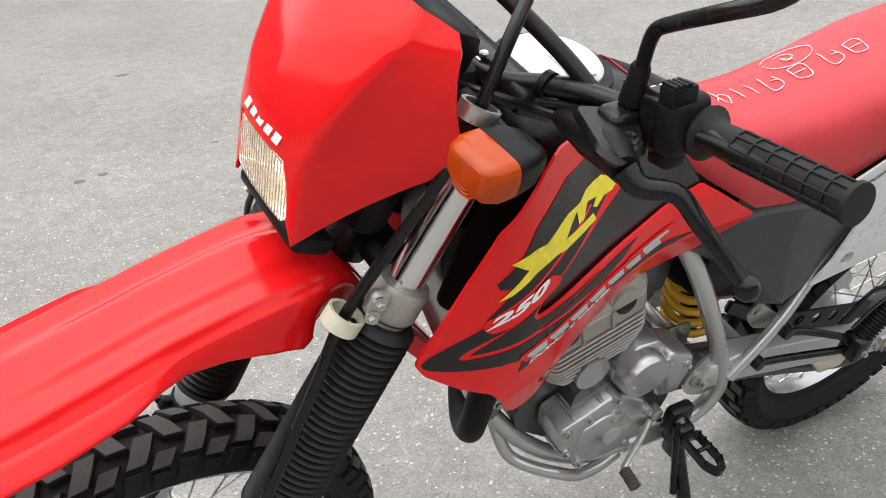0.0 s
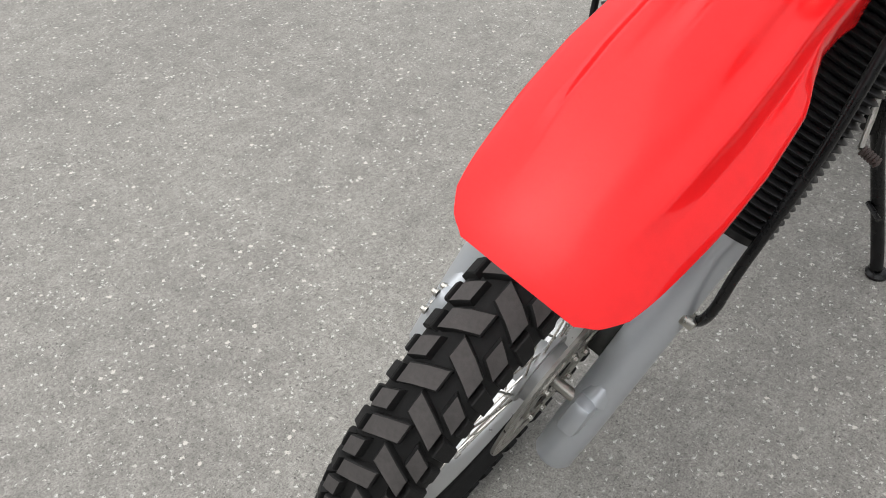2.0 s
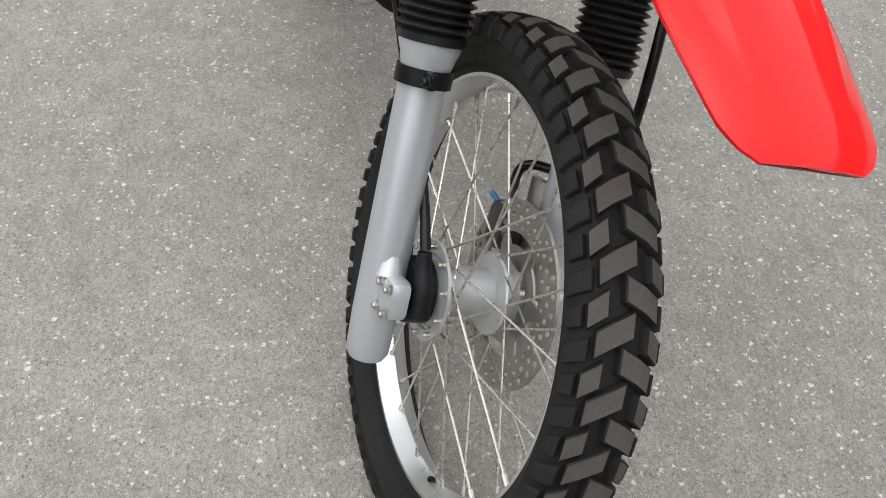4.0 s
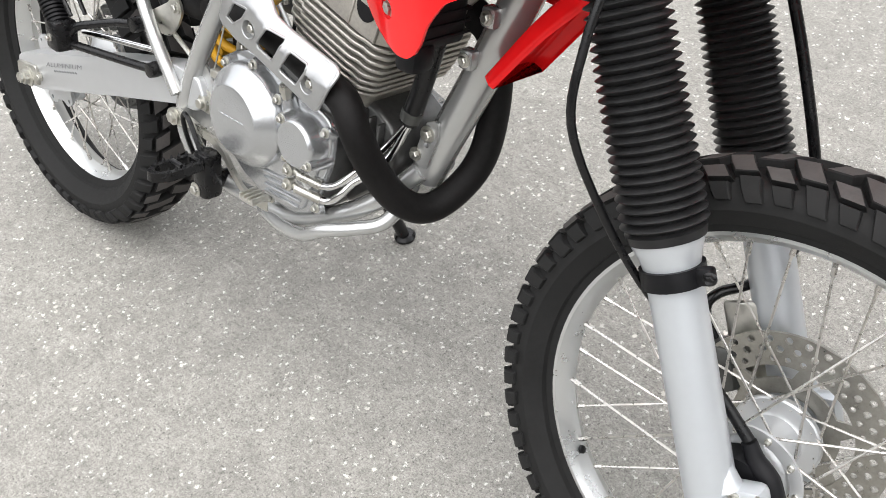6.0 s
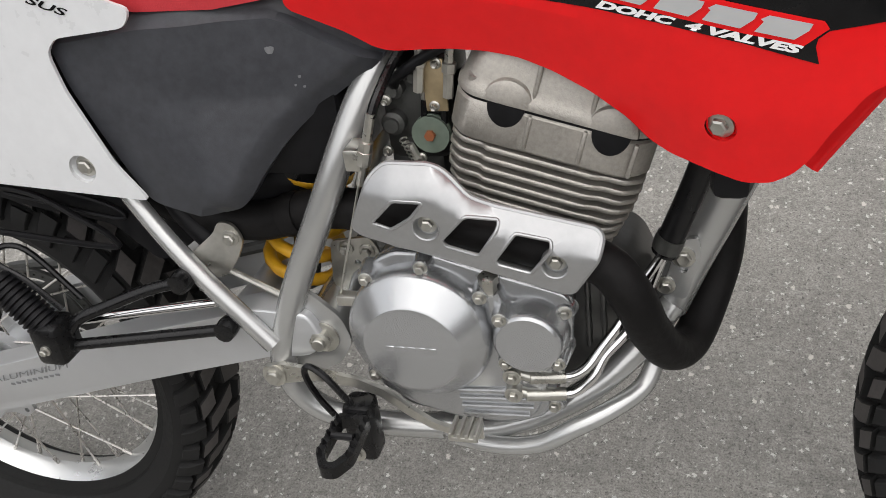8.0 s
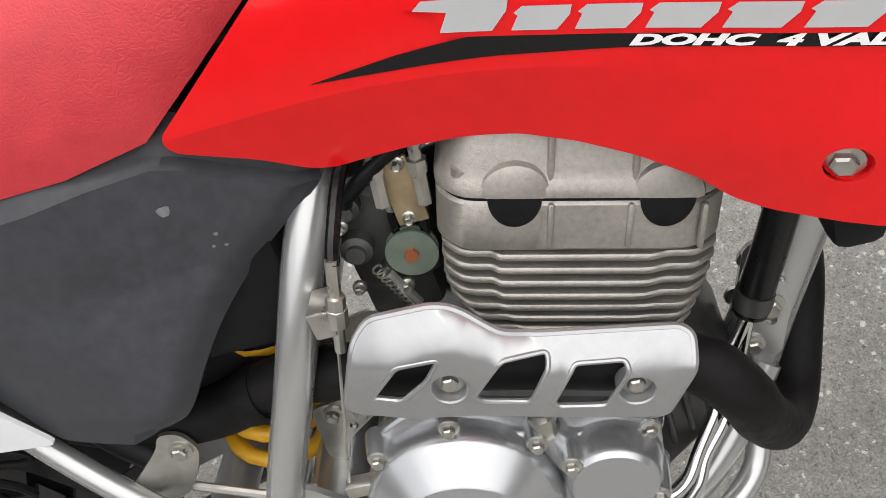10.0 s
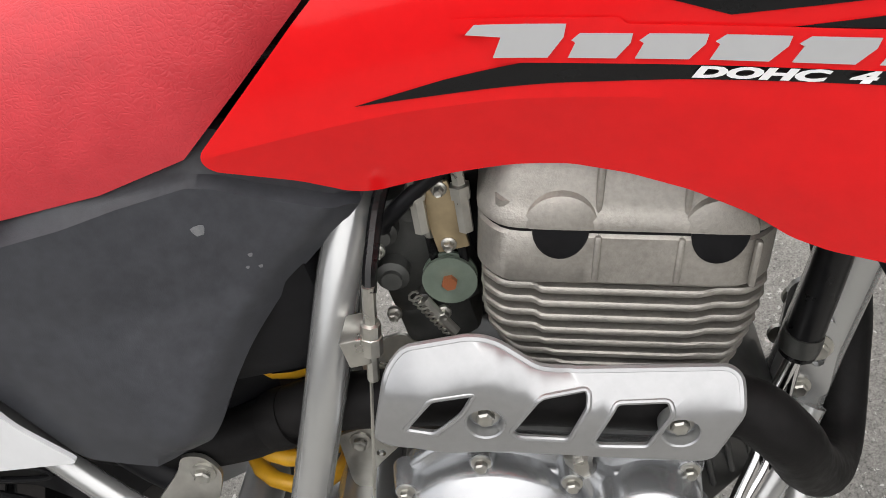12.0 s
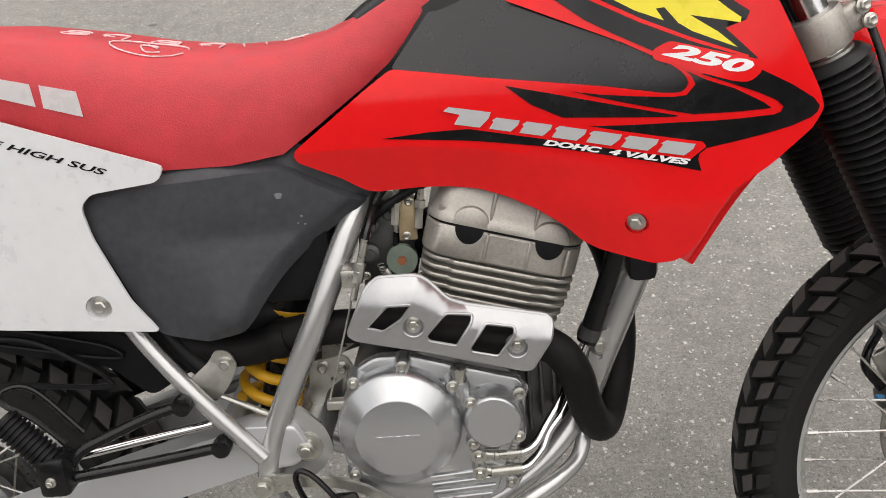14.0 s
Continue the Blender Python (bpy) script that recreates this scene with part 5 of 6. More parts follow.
# ---- front end ----
def front_end():
    W0 = 0.0
    cw = lambda v, w, u: (v, W0 + w, u)
    # headlight cowl: rows from the lower lip up to the top, each from the middle round to the rear edge
    # each row: the edge of the front face in the middle, the crease, the rear edge
    keys = [((0.125, 0.058, 0.690), (0.115, 0.070, 0.668), (0.036, 0.140, 0.818)), ((0.138, 0.057, 0.722), (0.130, 0.071, 0.715), (0.046, 0.145, 0.835)), ((0.152, 0.050, 0.752), (0.144, 0.071, 0.754), (0.060, 0.146, 0.858)),
            ((0.160, 0.046, 0.80), (0.150, 0.081, 0.806), (0.078, 0.144, 0.88)), ((0.158, 0.050, 0.85), (0.145, 0.094, 0.858), (0.092, 0.142, 0.905)), ((0.149, 0.050, 0.905), (0.134, 0.106, 0.911), (0.10, 0.138, 0.93)), ((0.135, 0.040, 0.945), (0.124, 0.098, 0.944), (0.104, 0.127, 0.943))]
    rows = []
    for front, crease, rear in keys:
        f, c, r = V(front), V(crease), V(rear)
        hollow = V((-0.5, -0.8, 0.1)) * 0.07 * (r - c).length
        rows.append([tuple(f), tuple(c)] + [tuple(c.lerp(r, k) + hollow * 4 * k * (1 - k)) for k in (0.22, 0.48, 0.76, 1.0)])
    bm = bmesh.new()
    grid = []
    for i, r in enumerate(rows):
        left = [bm.verts.new(cw(*p)) for p in r]
        right = [bm.verts.new(cw(v, -w, u)) for v, w, u in r]
        mid = bm.verts.new(cw(r[0][0] + 0.006, 0, r[0][2])) if i >= 2 else None
        grid.append((left, right, mid))
    for (l0, r0, m0), (l1, r1, m1) in zip(grid, grid[1:]):
        for k in range(5):
            bm.faces.new((l0[k], l0[k + 1], l1[k + 1], l1[k]))
            bm.faces.new((r0[k + 1], r0[k], r1[k], r1[k + 1]))
        if m0 and m1:
            bm.faces.new((m0, l0[0], l1[0], m1))
            bm.faces.new((r0[0], m0, m1, r1[0]))
    bmesh.ops.recalc_face_normals(bm, faces=bm.faces)
    bmesh.ops.subdivide_edges(bm, edges=bm.edges[:], cuts=3, use_grid_fill=True, smooth=0.25)
    bmesh.ops.solidify(bm, geom=bm.faces[:], thickness=0.003)
    cowl = part("headlight_cowl", bm, RED, bike, "glossy red headlight cowl", FRONT, angle=75)
    # lamp: bowl, lens with flutes, black housing
    lens = [(-0.055, 0.747), (0.055, 0.747), (0.060, 0.694), (0.050, 0.683), (-0.050, 0.683), (-0.060, 0.694)]
    bowl = bmesh.new()
    pts = rounded(lens, 0.01, 3)
    loops = []
    for k, d in ((1.0, 0.0), (0.96, -0.012), (0.8, -0.035), (0.55, -0.055), (0.2, -0.065)):
        loops.append([cw(np.interp(b, [0.683, 0.747], [0.121, 0.146]) + d, a * k, 0.715 + (b - 0.715) * k) for a, b in pts])
    bowl = loops_bm(loops, True, False)
    bmesh.ops.contextual_create(bowl, geom=[v for v in bowl.verts[-len(pts):]])
    lamp = part("headlight", bowl, surface("lamp_reflector", (0.80, 0.76, 0.68), 0.22, metal=0.8, vary=0.03, bump=0), cowl, "rectangular headlight with fluted glass")
    gl = shell(pts, lambda a, b: 0.002 + 0.004 * (1 - (a / 0.062) ** 2) + 0.00035 * math.sin(a * 1250) * (1 if b < 0.722 or abs(a) > 0.03 else 0.1), 0.002, (), 0.0035)
    mm = Matrix(((0.0, 1, 0.39, -0.146), (1, 0, 0, W0), (0, 0, 1, 0), (0, 0, 0, 1)))
    bmesh.ops.transform(gl, matrix=mm, verts=gl.verts)
    part("lens", gl, GLASS, lamp, "fluted clear glass").visible_shadow = False
    part("bulb", lathe([(0, -0.02), (0.006, -0.018), (0.006, 0.004), (0.004, 0.008), (0, 0.009)], 12), BULB, lamp, m=frame_to(cw(0.095, 0, 0.717), (1, 0, -0.2)))
    part("lamp_housing", box((0.05, 0.15, 0.10), cw(0.03, 0, 0.735), 0.02), BLACK, cowl)
    part("lower_housing", box((0.05, 0.14, 0.022), cw(0.085, 0, 0.668), 0.008), BLACK, cowl)
    part("instrument", box((0.07, 0.15, 0.05), cw(0.05, 0, 0.905), 0.012), BLACK, cowl, "black instrument pod")
    for w in (-0.07,):
        part("adjuster", lathe([(0.007, 0), (0.007, 0.012), (0.004, 0.014), (0.004, 0.02), (0, 0.02)], 10), STEEL, cowl, m=frame_to(cw(0.08, w, 0.658), (0.4, 0, -0.7)))
    # brand mark: plain white bars in place of letters
    for k in range(5):
        part("mark_bar", box((0.0012, 0.0108, 0.0098), (0, 0, 0), 0.0003, 1), PRINTW, cowl, m=Matrix.Translation(cw(0.1600 - 0.00035 * abs(k - 2) ** 2, -0.032 + 0.0165 * k, 0.766)) @ pose(0, 0, 0, 0, -10, -8 + 4 * k))
    # fender: along it forward, up, half width of the raised middle, of the edge, drop to the edge, height of the step
    st = [(-0.250, 0.478, 0.042, 0.054, 0.018, 0.001), (-0.17, 0.526, 0.040, 0.051, 0.022, 0.001), (-0.10, 0.560, 0.038, 0.048, 0.026, 0.002), (-0.045, 0.596, 0.038, 0.046, 0.028, 0.003), (0.0, 0.624, 0.050, 0.060, 0.036, 0.004),
          (0.045, 0.633, 0.058, 0.077, 0.066, 0.006), (0.082, 0.622, 0.061, 0.085, 0.078, 0.007), (0.12, 0.602, 0.062, 0.084, 0.066, 0.008), (0.165, 0.572, 0.061, 0.079, 0.046, 0.009), (0.20, 0.547, 0.060, 0.078, 0.035, 0.010), (0.225, 0.527, 0.060, 0.085, 0.032, 0.011), (0.255, 0.503, 0.061, 0.097, 0.033, 0.012),
          (0.31, 0.458, 0.061, 0.101, 0.034, 0.012), (0.36, 0.414, 0.058, 0.099, 0.031, 0.010), (0.395, 0.379, 0.053, 0.094, 0.026, 0.006), (0.420, 0.351, 0.050, 0.089, 0.020, 0.001), (0.437, 0.330, 0.046, 0.083, 0.016, 0.0), (0.448, 0.313, 0.040, 0.070, 0.011, 0.0), (0.453, 0.303, 0.034, 0.054, 0.007, 0.0)]
    keys = [V(p) for p in ((a, b, 0) for a, b, *_ in st)]
    line = smooth_path(keys, 4)
    share = np.linspace(0, len(st) - 1, len(line))
    loops = []
    for i, p in enumerate(line):
        aw, ew, d, sp = (float(np.interp(share[i], range(len(st)), [r[c] for r in st])) for c in (2, 3, 4, 5))
        t = (line[min(i + 1, len(line) - 1)] - line[max(i - 1, 0)]).normalized()
        n = V((-t.y, t.x))
        b = min(aw + 0.0135, aw + (ew - aw) * 0.55)
        lo = 0.004 + sp * 1.4
        k = min(1, (ew - aw) / 0.017)
        rg = float(np.interp(p.x, [0.0, 0.06, 0.26, 0.34], [0.0, 0.0018, 0.0018, 0.0]))
        prof = [(ew - 0.0025 * k, -d - 0.003), (ew, -d), (ew - 0.0015 * k, -d + 0.003), (b + (ew - b) * 0.72, -lo - (d - lo) * 0.62), (b + (ew - b) * 0.4, -lo - (d - lo) * 0.27), (b + (ew - b) * 0.12, -lo - (d - lo) * 0.05), (b, -lo), (b - (b - aw) * 0.15, -lo + 0.0006), (aw + (b - aw) * 0.15, -min(0.0055, lo - 0.0012)), (aw, -0.0035), (aw - 0.003, -0.0025), (aw * 0.75, -0.0022 - rg), (aw * 0.50, -0.0016 - rg), (aw * 0.46, -0.0007), (aw * 0.25, -0.0002), (0, 0.0)]
        keep = float(np.interp(p.x, [0.345, 0.425], [1, 0]))
        prof = prof[:2] + [(a, keep * c - (1 - keep) * d * (a / ew) ** 2.4) for a, c in prof[2:]]
        full = prof + [(-a, c) for a, c in reversed(prof[:-1])]
        full += [(a * 0.985, c - 0.003) for a, c in reversed(full)]
        loops.append([(p.x + n.x * c, 0.07 * max(p.x, 0) + a, p.y + n.y * c) for a, c in full])
    bm = loops_bm(loops)
    fen = part("front_fender", bm, RED, bike, "glossy red high front fender with grooves", FRONT, angle=70)
    # triple clamps
    FL = 0.113
    lo = part("lower_clamp", box((0.05, 0.17, 0.036), (-0.045, 0, 0.645), 0.012), BLACK, bike, "black fork clamp with silver ends", FRONT)
    for s in (-1, 1):
        part("clamp_ring", lathe([(0.021, -0.020), (0.029, -0.020), (0.031, -0.015), (0.031, 0.016), (0.029, 0.021), (0.021, 0.021)], 24), CAST, lo, m=Matrix.Translation((-0.011, s * FL, 0.645)))
        part("clamp_lug", box((0.026, 0.020, 0.032), (0.021, s * (FL + 0.010), 0.644), 0.008, 3), CAST, lo)
        bolt(lo, (0.032, s * (FL + 0.024), 0.653), (0.2, s, 0), 0.006)
        bolt(lo, (0.032, s * (FL + 0.024), 0.635), (0.2, s, 0), 0.006)
        part("seal_ring", lathe([(0.021, 0.610), (0.026, 0.611), (0.026, 0.620), (0.021, 0.621)], 24), STEEL, lo, m=Matrix.Translation((-0.011, s * FL, 0)))
        # axle lugs on the sliders
        ax = part("axle_clamp", box((0.052, 0.03, 0.05), (0.024, s * (FL - 0.004), 0.0), 0.010), SLIDER, bike, "cast axle clamp with studs", FRONT)
        part("gusset", tube([(0.006, s * FL, 0.02), (0.0, s * FL, 0.075)], [0.02, 0.008], 10, 1), SLIDER, ax)
        for dv, du in ((0.004, 0.018), (0.030, 0.018), (0.004, -0.018), (0.030, -0.018)) if s < 0 else ():
            bolt(ax, (dv + 0.016, s * (FL + 0.0112), du * 0.85), (0, s, 0), 0.0045)
        part("axle_end", lathe([(0.011, 0), (0.011, 0.006), (0.0085, 0.008), (0.004, 0.008)], 6), STEEL, ax, m=frame_to((0.0, s * (FL + 0.008), 0.0), (0, s, 0)))
    part("upper_clamp", box((0.06, 0.26, 0.03), (-0.04, 0, 0.895), 0.012), SATIN, bike, "black upper fork clamp", FRONT)
    part("axle", tube([(0.0, -0.125, 0), (0.0, 0.125, 0)], 0.0085, 12, 1), STEEL, bike, m=FRONT)
    # speedometer drive on the right of the hub
    sp = part("speedometer_drive", lathe([(0.0, -0.088), (0.040, -0.088), (0.042, -0.084), (0.042, -0.060), (0, -0.058)], 28, axis="y"), BLACK, bike, "black speedometer drive with its cable", FRONT)
    part("hub_ring", lathe([(0.050, -0.056), (0.064, -0.056), (0.064, -0.052), (0.050, -0.050)], 40, axis="y", closed=True), ALLOY, sp)
    for k in range(10):
        a = k * math.tau / 10
        bolt(sp, (0.057 * math.sin(a), -0.056, 0.057 * math.cos(a)), (0, -1, 0), 0.003)
    part("drive_housing", tube([(0.042, -0.078, -0.020), (0.038, -0.078, 0.012), (0.028, -0.079, 0.036), (0.024, -0.08, 0.058)], [0.0125, 0.0130, 0.0105, 0.0085], 14), BLACK, sp)
    part("drive_cable", tube([(0.024, -0.08, 0.06), (0.0, -0.086, 0.12), (-0.028, -0.10, 0.19), (-0.048, -0.125, 0.262), (-0.058, -0.150, 0.34), (-0.05, -0.182, 0.43), (-0.022, -0.178, 0.50), (0.012, -0.160, 0.565), (0.035, -0.125, 0.63), (0.04, -0.09, 0.70)], [0.007, 0.006] + [0.0045] * 8, 10), SATIN, sp, "black cable up the fork")
    strap = lathe([(0.0295, 0.248), (0.0335, 0.248), (0.0335, 0.268), (0.0295, 0.268)], 28, closed=True)
    part("strap", strap, BLACK, sp, "black rubber cable strap", Matrix.Translation((-0.011, -FL, 0)))
    part("strap_tab", box((0.022, 0.014, 0.02), (0.026, -FL - 0.006, 0.258), 0.005), BLACK, sp)
    bolt(sp, (0.034, -FL - 0.013, 0.258), (0.3, -1, 0), 0.005, SATIN)
    # front brake: caliper and hose on the left
    cal = part("brake_caliper", box((0.046, 0.046, 0.066), (-0.072, 0.072, 0.070), 0.014), DARKMETAL, bike, "dark brake caliper with its hose", FRONT)
    part("caliper_bracket", box((0.05, 0.012, 0.13), (-0.045, 0.095, 0.08), 0.005), STEEL, cal)
    for du in (0.035, 0.13):
        bolt(cal, (-0.035, 0.103, du), (0, 1, 0), 0.006)
    part("bleed_cap", lathe([(0.004, 0), (0.004, 0.015), (0.002, 0.017)], 8), surface("blue_rubber", (0.05, 0.2, 0.4), 0.6), cal, m=frame_to((-0.088, 0.060, 0.098), (-0.5, -0.5, 0.6)))
    part("brake_hose", tube([(-0.080, 0.075, 0.10), (-0.086, 0.078, 0.140), (-0.07, 0.088, 0.157), (-0.04, 0.115, 0.160), (-0.012, 0.148, 0.178), (0.02, 0.156, 0.215), (0.040, 0.150, 0.28), (0.046, 0.142, 0.42), (0.046, 0.126, 0.54), (0.044, 0.113, 0.612), (0.036, 0.118, 0.72), (0.040, 0.134, 0.82), (0.047, 0.138, 0.882), (0.042, 0.122, 0.957), (0.02, 0.095, 1.0), (-0.01, 0.06, 1.12), (-0.05, -0.06, 1.16)], 0.0068, 10), SATIN, cal, "black brake hose")
    part("hose_clip", box((0.03, 0.02, 0.014), (-0.005, 0.142, 0.178), 0.004), STEEL, cal)
    ring = lambda r, h: lathe([(r, -h), (r + 0.004, -h), (r + 0.004, h), (r, h)], 24, closed=True)
    g = part("hose_guide", ring(0.018, 0.0095), CREAM, bike, "cream nylon hose guide ring", FRONT @ frame_to((0.044, 0.113, 0.612), (-0.1, 0, 1)))
    g2 = part("hose_guide", ring(0.016, 0.008), STEEL, bike, "plated hose guide ring", FRONT @ frame_to((0.047, 0.138, 0.882), (0, -0.1, 1)))
    # front turn signals
    for s in (-1, 1):
        m = FRONT @ Matrix.Translation((0.062, s * 0.196, 0.862)) @ pose(0, 0, 0, 0, 24, s * 6)
        body = loops_bm([[(x, y * k, z * k) for y, z in rounded([(-0.031, -0.020), (0.031, -0.020), (0.036, 0.0), (0.031, 0.020), (-0.031, 0.020), (-0.036, 0.0)], 0.01, 3)] for x, k in ((-0.050, 0.42), (-0.045, 0.64), (-0.028, 0.9), (-0.0045, 1.0))])
        sg = part("turn_signal", body, BLACK, bike, "amber turn signal in a black housing", m)
        lz = loops_bm([[(x, y * k, z * k) for y, z in rounded([(-0.031, -0.020), (0.031, -0.020), (0.036, 0.0), (0.031, 0.020), (-0.031, 0.020), (-0.036, 0.0)], 0.01, 3)] for x, k in ((-0.004, 1.0), (0.014, 1.0), (0.026, 0.86), (0.030, 0.66))])
        part("amber_lens", lz, AMBER, sg, "ribbed amber lens")
        for k in range(5):
            part("lens_ring", lathe([(0.004 + 0.0035 * k, 0), (0.005 + 0.0035 * k, 0.0009), (0.006 + 0.0035 * k, 0)], 24), AMBER, sg, m=frame_to((0.0288, 0, -0.004), (1, 0, 0)))
        part("stalk", tube([(-0.03, 0, 0), (-0.04, -s * 0.09, 0.0)], 0.012, 12, 1), BLACK, sg)


GLASS = bpy.data.materials.new("clear_glass")
gt, gb = nodes_of(GLASS)
gb.inputs["Base Color"].default_value = (0.95, 0.95, 0.93, 1)
gb.inputs["Transmission Weight"].default_value, gb.inputs["Roughness"].default_value, gb.inputs["IOR"].default_value = 0.95, 0.06, 1.35
flute = gt.nodes.new("ShaderNodeTexWave")
flute.bands_direction = "Y"
flute.inputs["Scale"].default_value, flute.inputs["Distortion"].default_value = 55.0, 0.6
gt.links.new(gt.nodes.new("ShaderNodeTexCoord").outputs["Object"], flute.inputs["Vector"])
flute_bump = gt.nodes.new("ShaderNodeBump")
flute_bump.inputs["Strength"].default_value, flute_bump.inputs["Distance"].default_value = 0.22, 0.002
gt.links.new(flute.outputs["Fac"], flute_bump.inputs["Height"])
gt.links.new(flute_bump.outputs[0], gb.inputs["Normal"])
BULB = bpy.data.materials.new("lit_filament")
bt, bb = nodes_of(BULB)
bb.inputs["Emission Color"].default_value, bb.inputs["Emission Strength"].default_value = (1.0, 0.78, 0.48, 1), 8.0
front_end()


# ---- handlebar and controls ----
def controls():
    GRIPM = surface("grip_rubber", (0.014, 0.0135, 0.013), 0.6, vary=0.25, bump=0.6, bump_scale=900, spec=0.25)
    hb = part("handlebar", tube([(0.879, 0.412, 1.187), (0.885, 0.28, 1.158), (0.905, 0.20, 1.145), (0.935, 0.14, 1.138), (0.975, 0.075, 1.120), (0.985, 0.0, 1.118), (0.975, -0.075, 1.120), (0.935, -0.14, 1.138), (0.905, -0.20, 1.145), (0.885, -0.28, 1.158), (0.879, -0.412, 1.187)], 0.0112, 14), SATIN, bike, "black braced handlebar", Matrix.Translation((0.058, 0, 0.022)))
    part("brace", tube([(0.917, 0.16, 1.142), (0.935, 0.12, 1.168), (0.972, 0.05, 1.208), (1.00, 0.0, 1.235), (0.972, -0.05, 1.208), (0.935, -0.12, 1.168), (0.917, -0.16, 1.142)], 0.0085, 12), SATIN, hb)
    for s in (-1, 1):
        part("bar_clamp", box((0.05, 0.035, 0.045), (0.985, s * 0.05, 1.105), 0.008), BLACK, hb)
        bolt(hb, (0.997, s * 0.05, 1.128), (0, 0, 1), 0.006)
        bolt(hb, (0.970, s * 0.05, 1.128), (0, 0, 1), 0.006)
        d = V((-0.0, s * 0.140, 0.032)).normalized()
        prof = [(0.0, 0), (0.025, 0.0), (0.026, 0.003), (0.019, 0.009), (0.0155, 0.018), (0.0160, 0.04)]
        for k in range(6):
            h = 0.040 + 0.0195 * k
            prof += [(0.0150, h), (0.0168, h + 0.0004), (0.0168, h + 0.0026), (0.0150, h + 0.003)]
        gp = part("grip", lathe(prof + [(0.0150, 0.155), (0.0185, 0.156), (0.0185, 0.161), (0, 0.162)], 20), GRIPM, hb, "black waffled rubber grip", frame_to((0.876, s * 0.268, 1.155), d))
        for k in range(9):
            q = k * math.tau / 9
            part("grip_rib", box((0.0022, 0.0022, 0.118), (0.0158 * math.cos(q), 0.0158 * math.sin(q), 0.099), 0.0006, 1), GRIPM, gp)
        sw = part("switch_box", box((0.050, 0.050, 0.056), (0, 0, 0), 0.011, 3), BLACK, hb, "black switch housing", frame_to((0.892, s * 0.242, 1.156), d) @ pose(0, 0, 0, -90, 0, 0))
        part("seam_ring", box((0.0515, 0.0035, 0.0575), (0, 0.006, 0), 0.011, 3), SATIN, sw)
        part("lower_tab", box((0.024, 0.026, 0.016), (-0.008, -0.004, -0.032), 0.004), BLACK, sw)
        part("switch_block", box((0.030, 0.020, 0.020), (-0.010, -0.013, 0.030), 0.004), BLACK, sw)
        for k in range(4):
            part("ridge", box((0.004, 0.019, 0.003), (-0.021 + 0.0055 * k, -0.013, 0.0405), 0.001, 1), BLACK, sw)
        for k in range(2):
            part("print_mark", box((0.006, 0.0045, 0.0006), (-0.012 + 0.010 * k, 0.016, 0.0281), 0.0002, 1), PRINTW, sw)
        lv = part("lever_perch", box((0.046, 0.034, 0.024), (0.922, s * 0.210, 1.146), 0.010, 3), SATIN, hb, "black lever with a rubber boot")
        bolt(lv, (0.941, s * 0.243, 1.1495), (0.1, 0, 1), 0.0075, SATIN, 0.0025)
        plate = prism(rounded([(0.957, 0.178), (0.915, 0.198), (0.912, 0.226), (0.935, 0.262), (0.972, 0.270), (0.978, 0.245)], 0.008, 3), 1.137, 1.150, 0.005)
        part("lever_plate", plate if s > 0 else flip(plate), SATIN, lv)
        part("lever_boot", tube([(0.944, s * 0.150, 1.115), (0.943, s * 0.175, 1.120), (0.943, s * 0.205, 1.126), (0.950, s * 0.238, 1.134), (0.962, s * 0.268, 1.138)], [0.009, 0.016, 0.022, 0.021, 0.014], 12), BLACK, lv)
        part("lever", tube([(0.962, s * 0.268, 1.139), (0.956, s * 0.284, 1.130), (0.931, s * 0.305, 1.129), (0.921, s * 0.330, 1.111), (0.905, s * 0.360, 1.085), (0.898, s * 0.376, 1.074)], [0.013, 0.011, 0.0095, 0.0085, 0.0072, 0.0066], 12), SATIN, lv)
        part("lever_ball", lathe([(0, -0.011), (0.0065, -0.010), (0.0105, -0.005), (0.0112, 0), (0.0105, 0.005), (0.0065, 0.010), (0, 0.011)], 16), SATIN, lv, m=Matrix.Translation((0.897, s * 0.380, 1.071)))
        part("lever_cable", tube([(0.944, s * 0.152, 1.115), (0.965, s * 0.132, 1.118), (1.010, s * 0.125, 1.138), (1.03, s * 0.06, 1.12), (1.02, s * 0.02, 1.06), (0.97, s * 0.02, 0.98)], 0.0052, 8), SATIN, lv)
        mr = part("mirror_stem", tube([(0.914, s * 0.208, 1.160), (0.916, s * 0.211, 1.200), (0.922, s * 0.220, 1.236), (0.926, s * 0.24, 1.255), (0.955, s * 0.31, 1.305), (0.957, s * 0.355, 1.338), (0.955, s * 0.37, 1.365), (0.955, s * 0.372, 1.42)], 0.0068, 12, 4), SATIN, hb, "black mirror stem")
        part("stem_boot", lathe([(0.0125, 0.0), (0.0115, 0.018), (0.0100, 0.021), (0.0095, 0.036), (0.0075, 0.040)], 16), BLACK, mr, m=frame_to((0.914, s * 0.208, 1.160), (0.05, 0.05, 1)))
        part("mirror_head", loops_bm([[(0.955 + dx, s * 0.372 + a * k, 1.465 + b * k) for a, b in rounded([(-0.06, -0.045), (0.06, -0.045), (0.06, 0.045), (-0.06, 0.045)], 0.02, 4)] for dx, k in ((0.025, 0.5), (0.015, 0.85), (0.0, 1.0), (-0.008, 1.0))]), BLACK, mr)
    for k in range(2):
        part("cable_tie", lathe([(0.0115, -0.004), (0.0145, -0.004), (0.0145, 0.004), (0.0115, 0.004)], 16, closed=True), BLACK, hb, m=frame_to((0.945, (0.125, -0.125)[k], 1.135), (-0.3, 1, 0)))
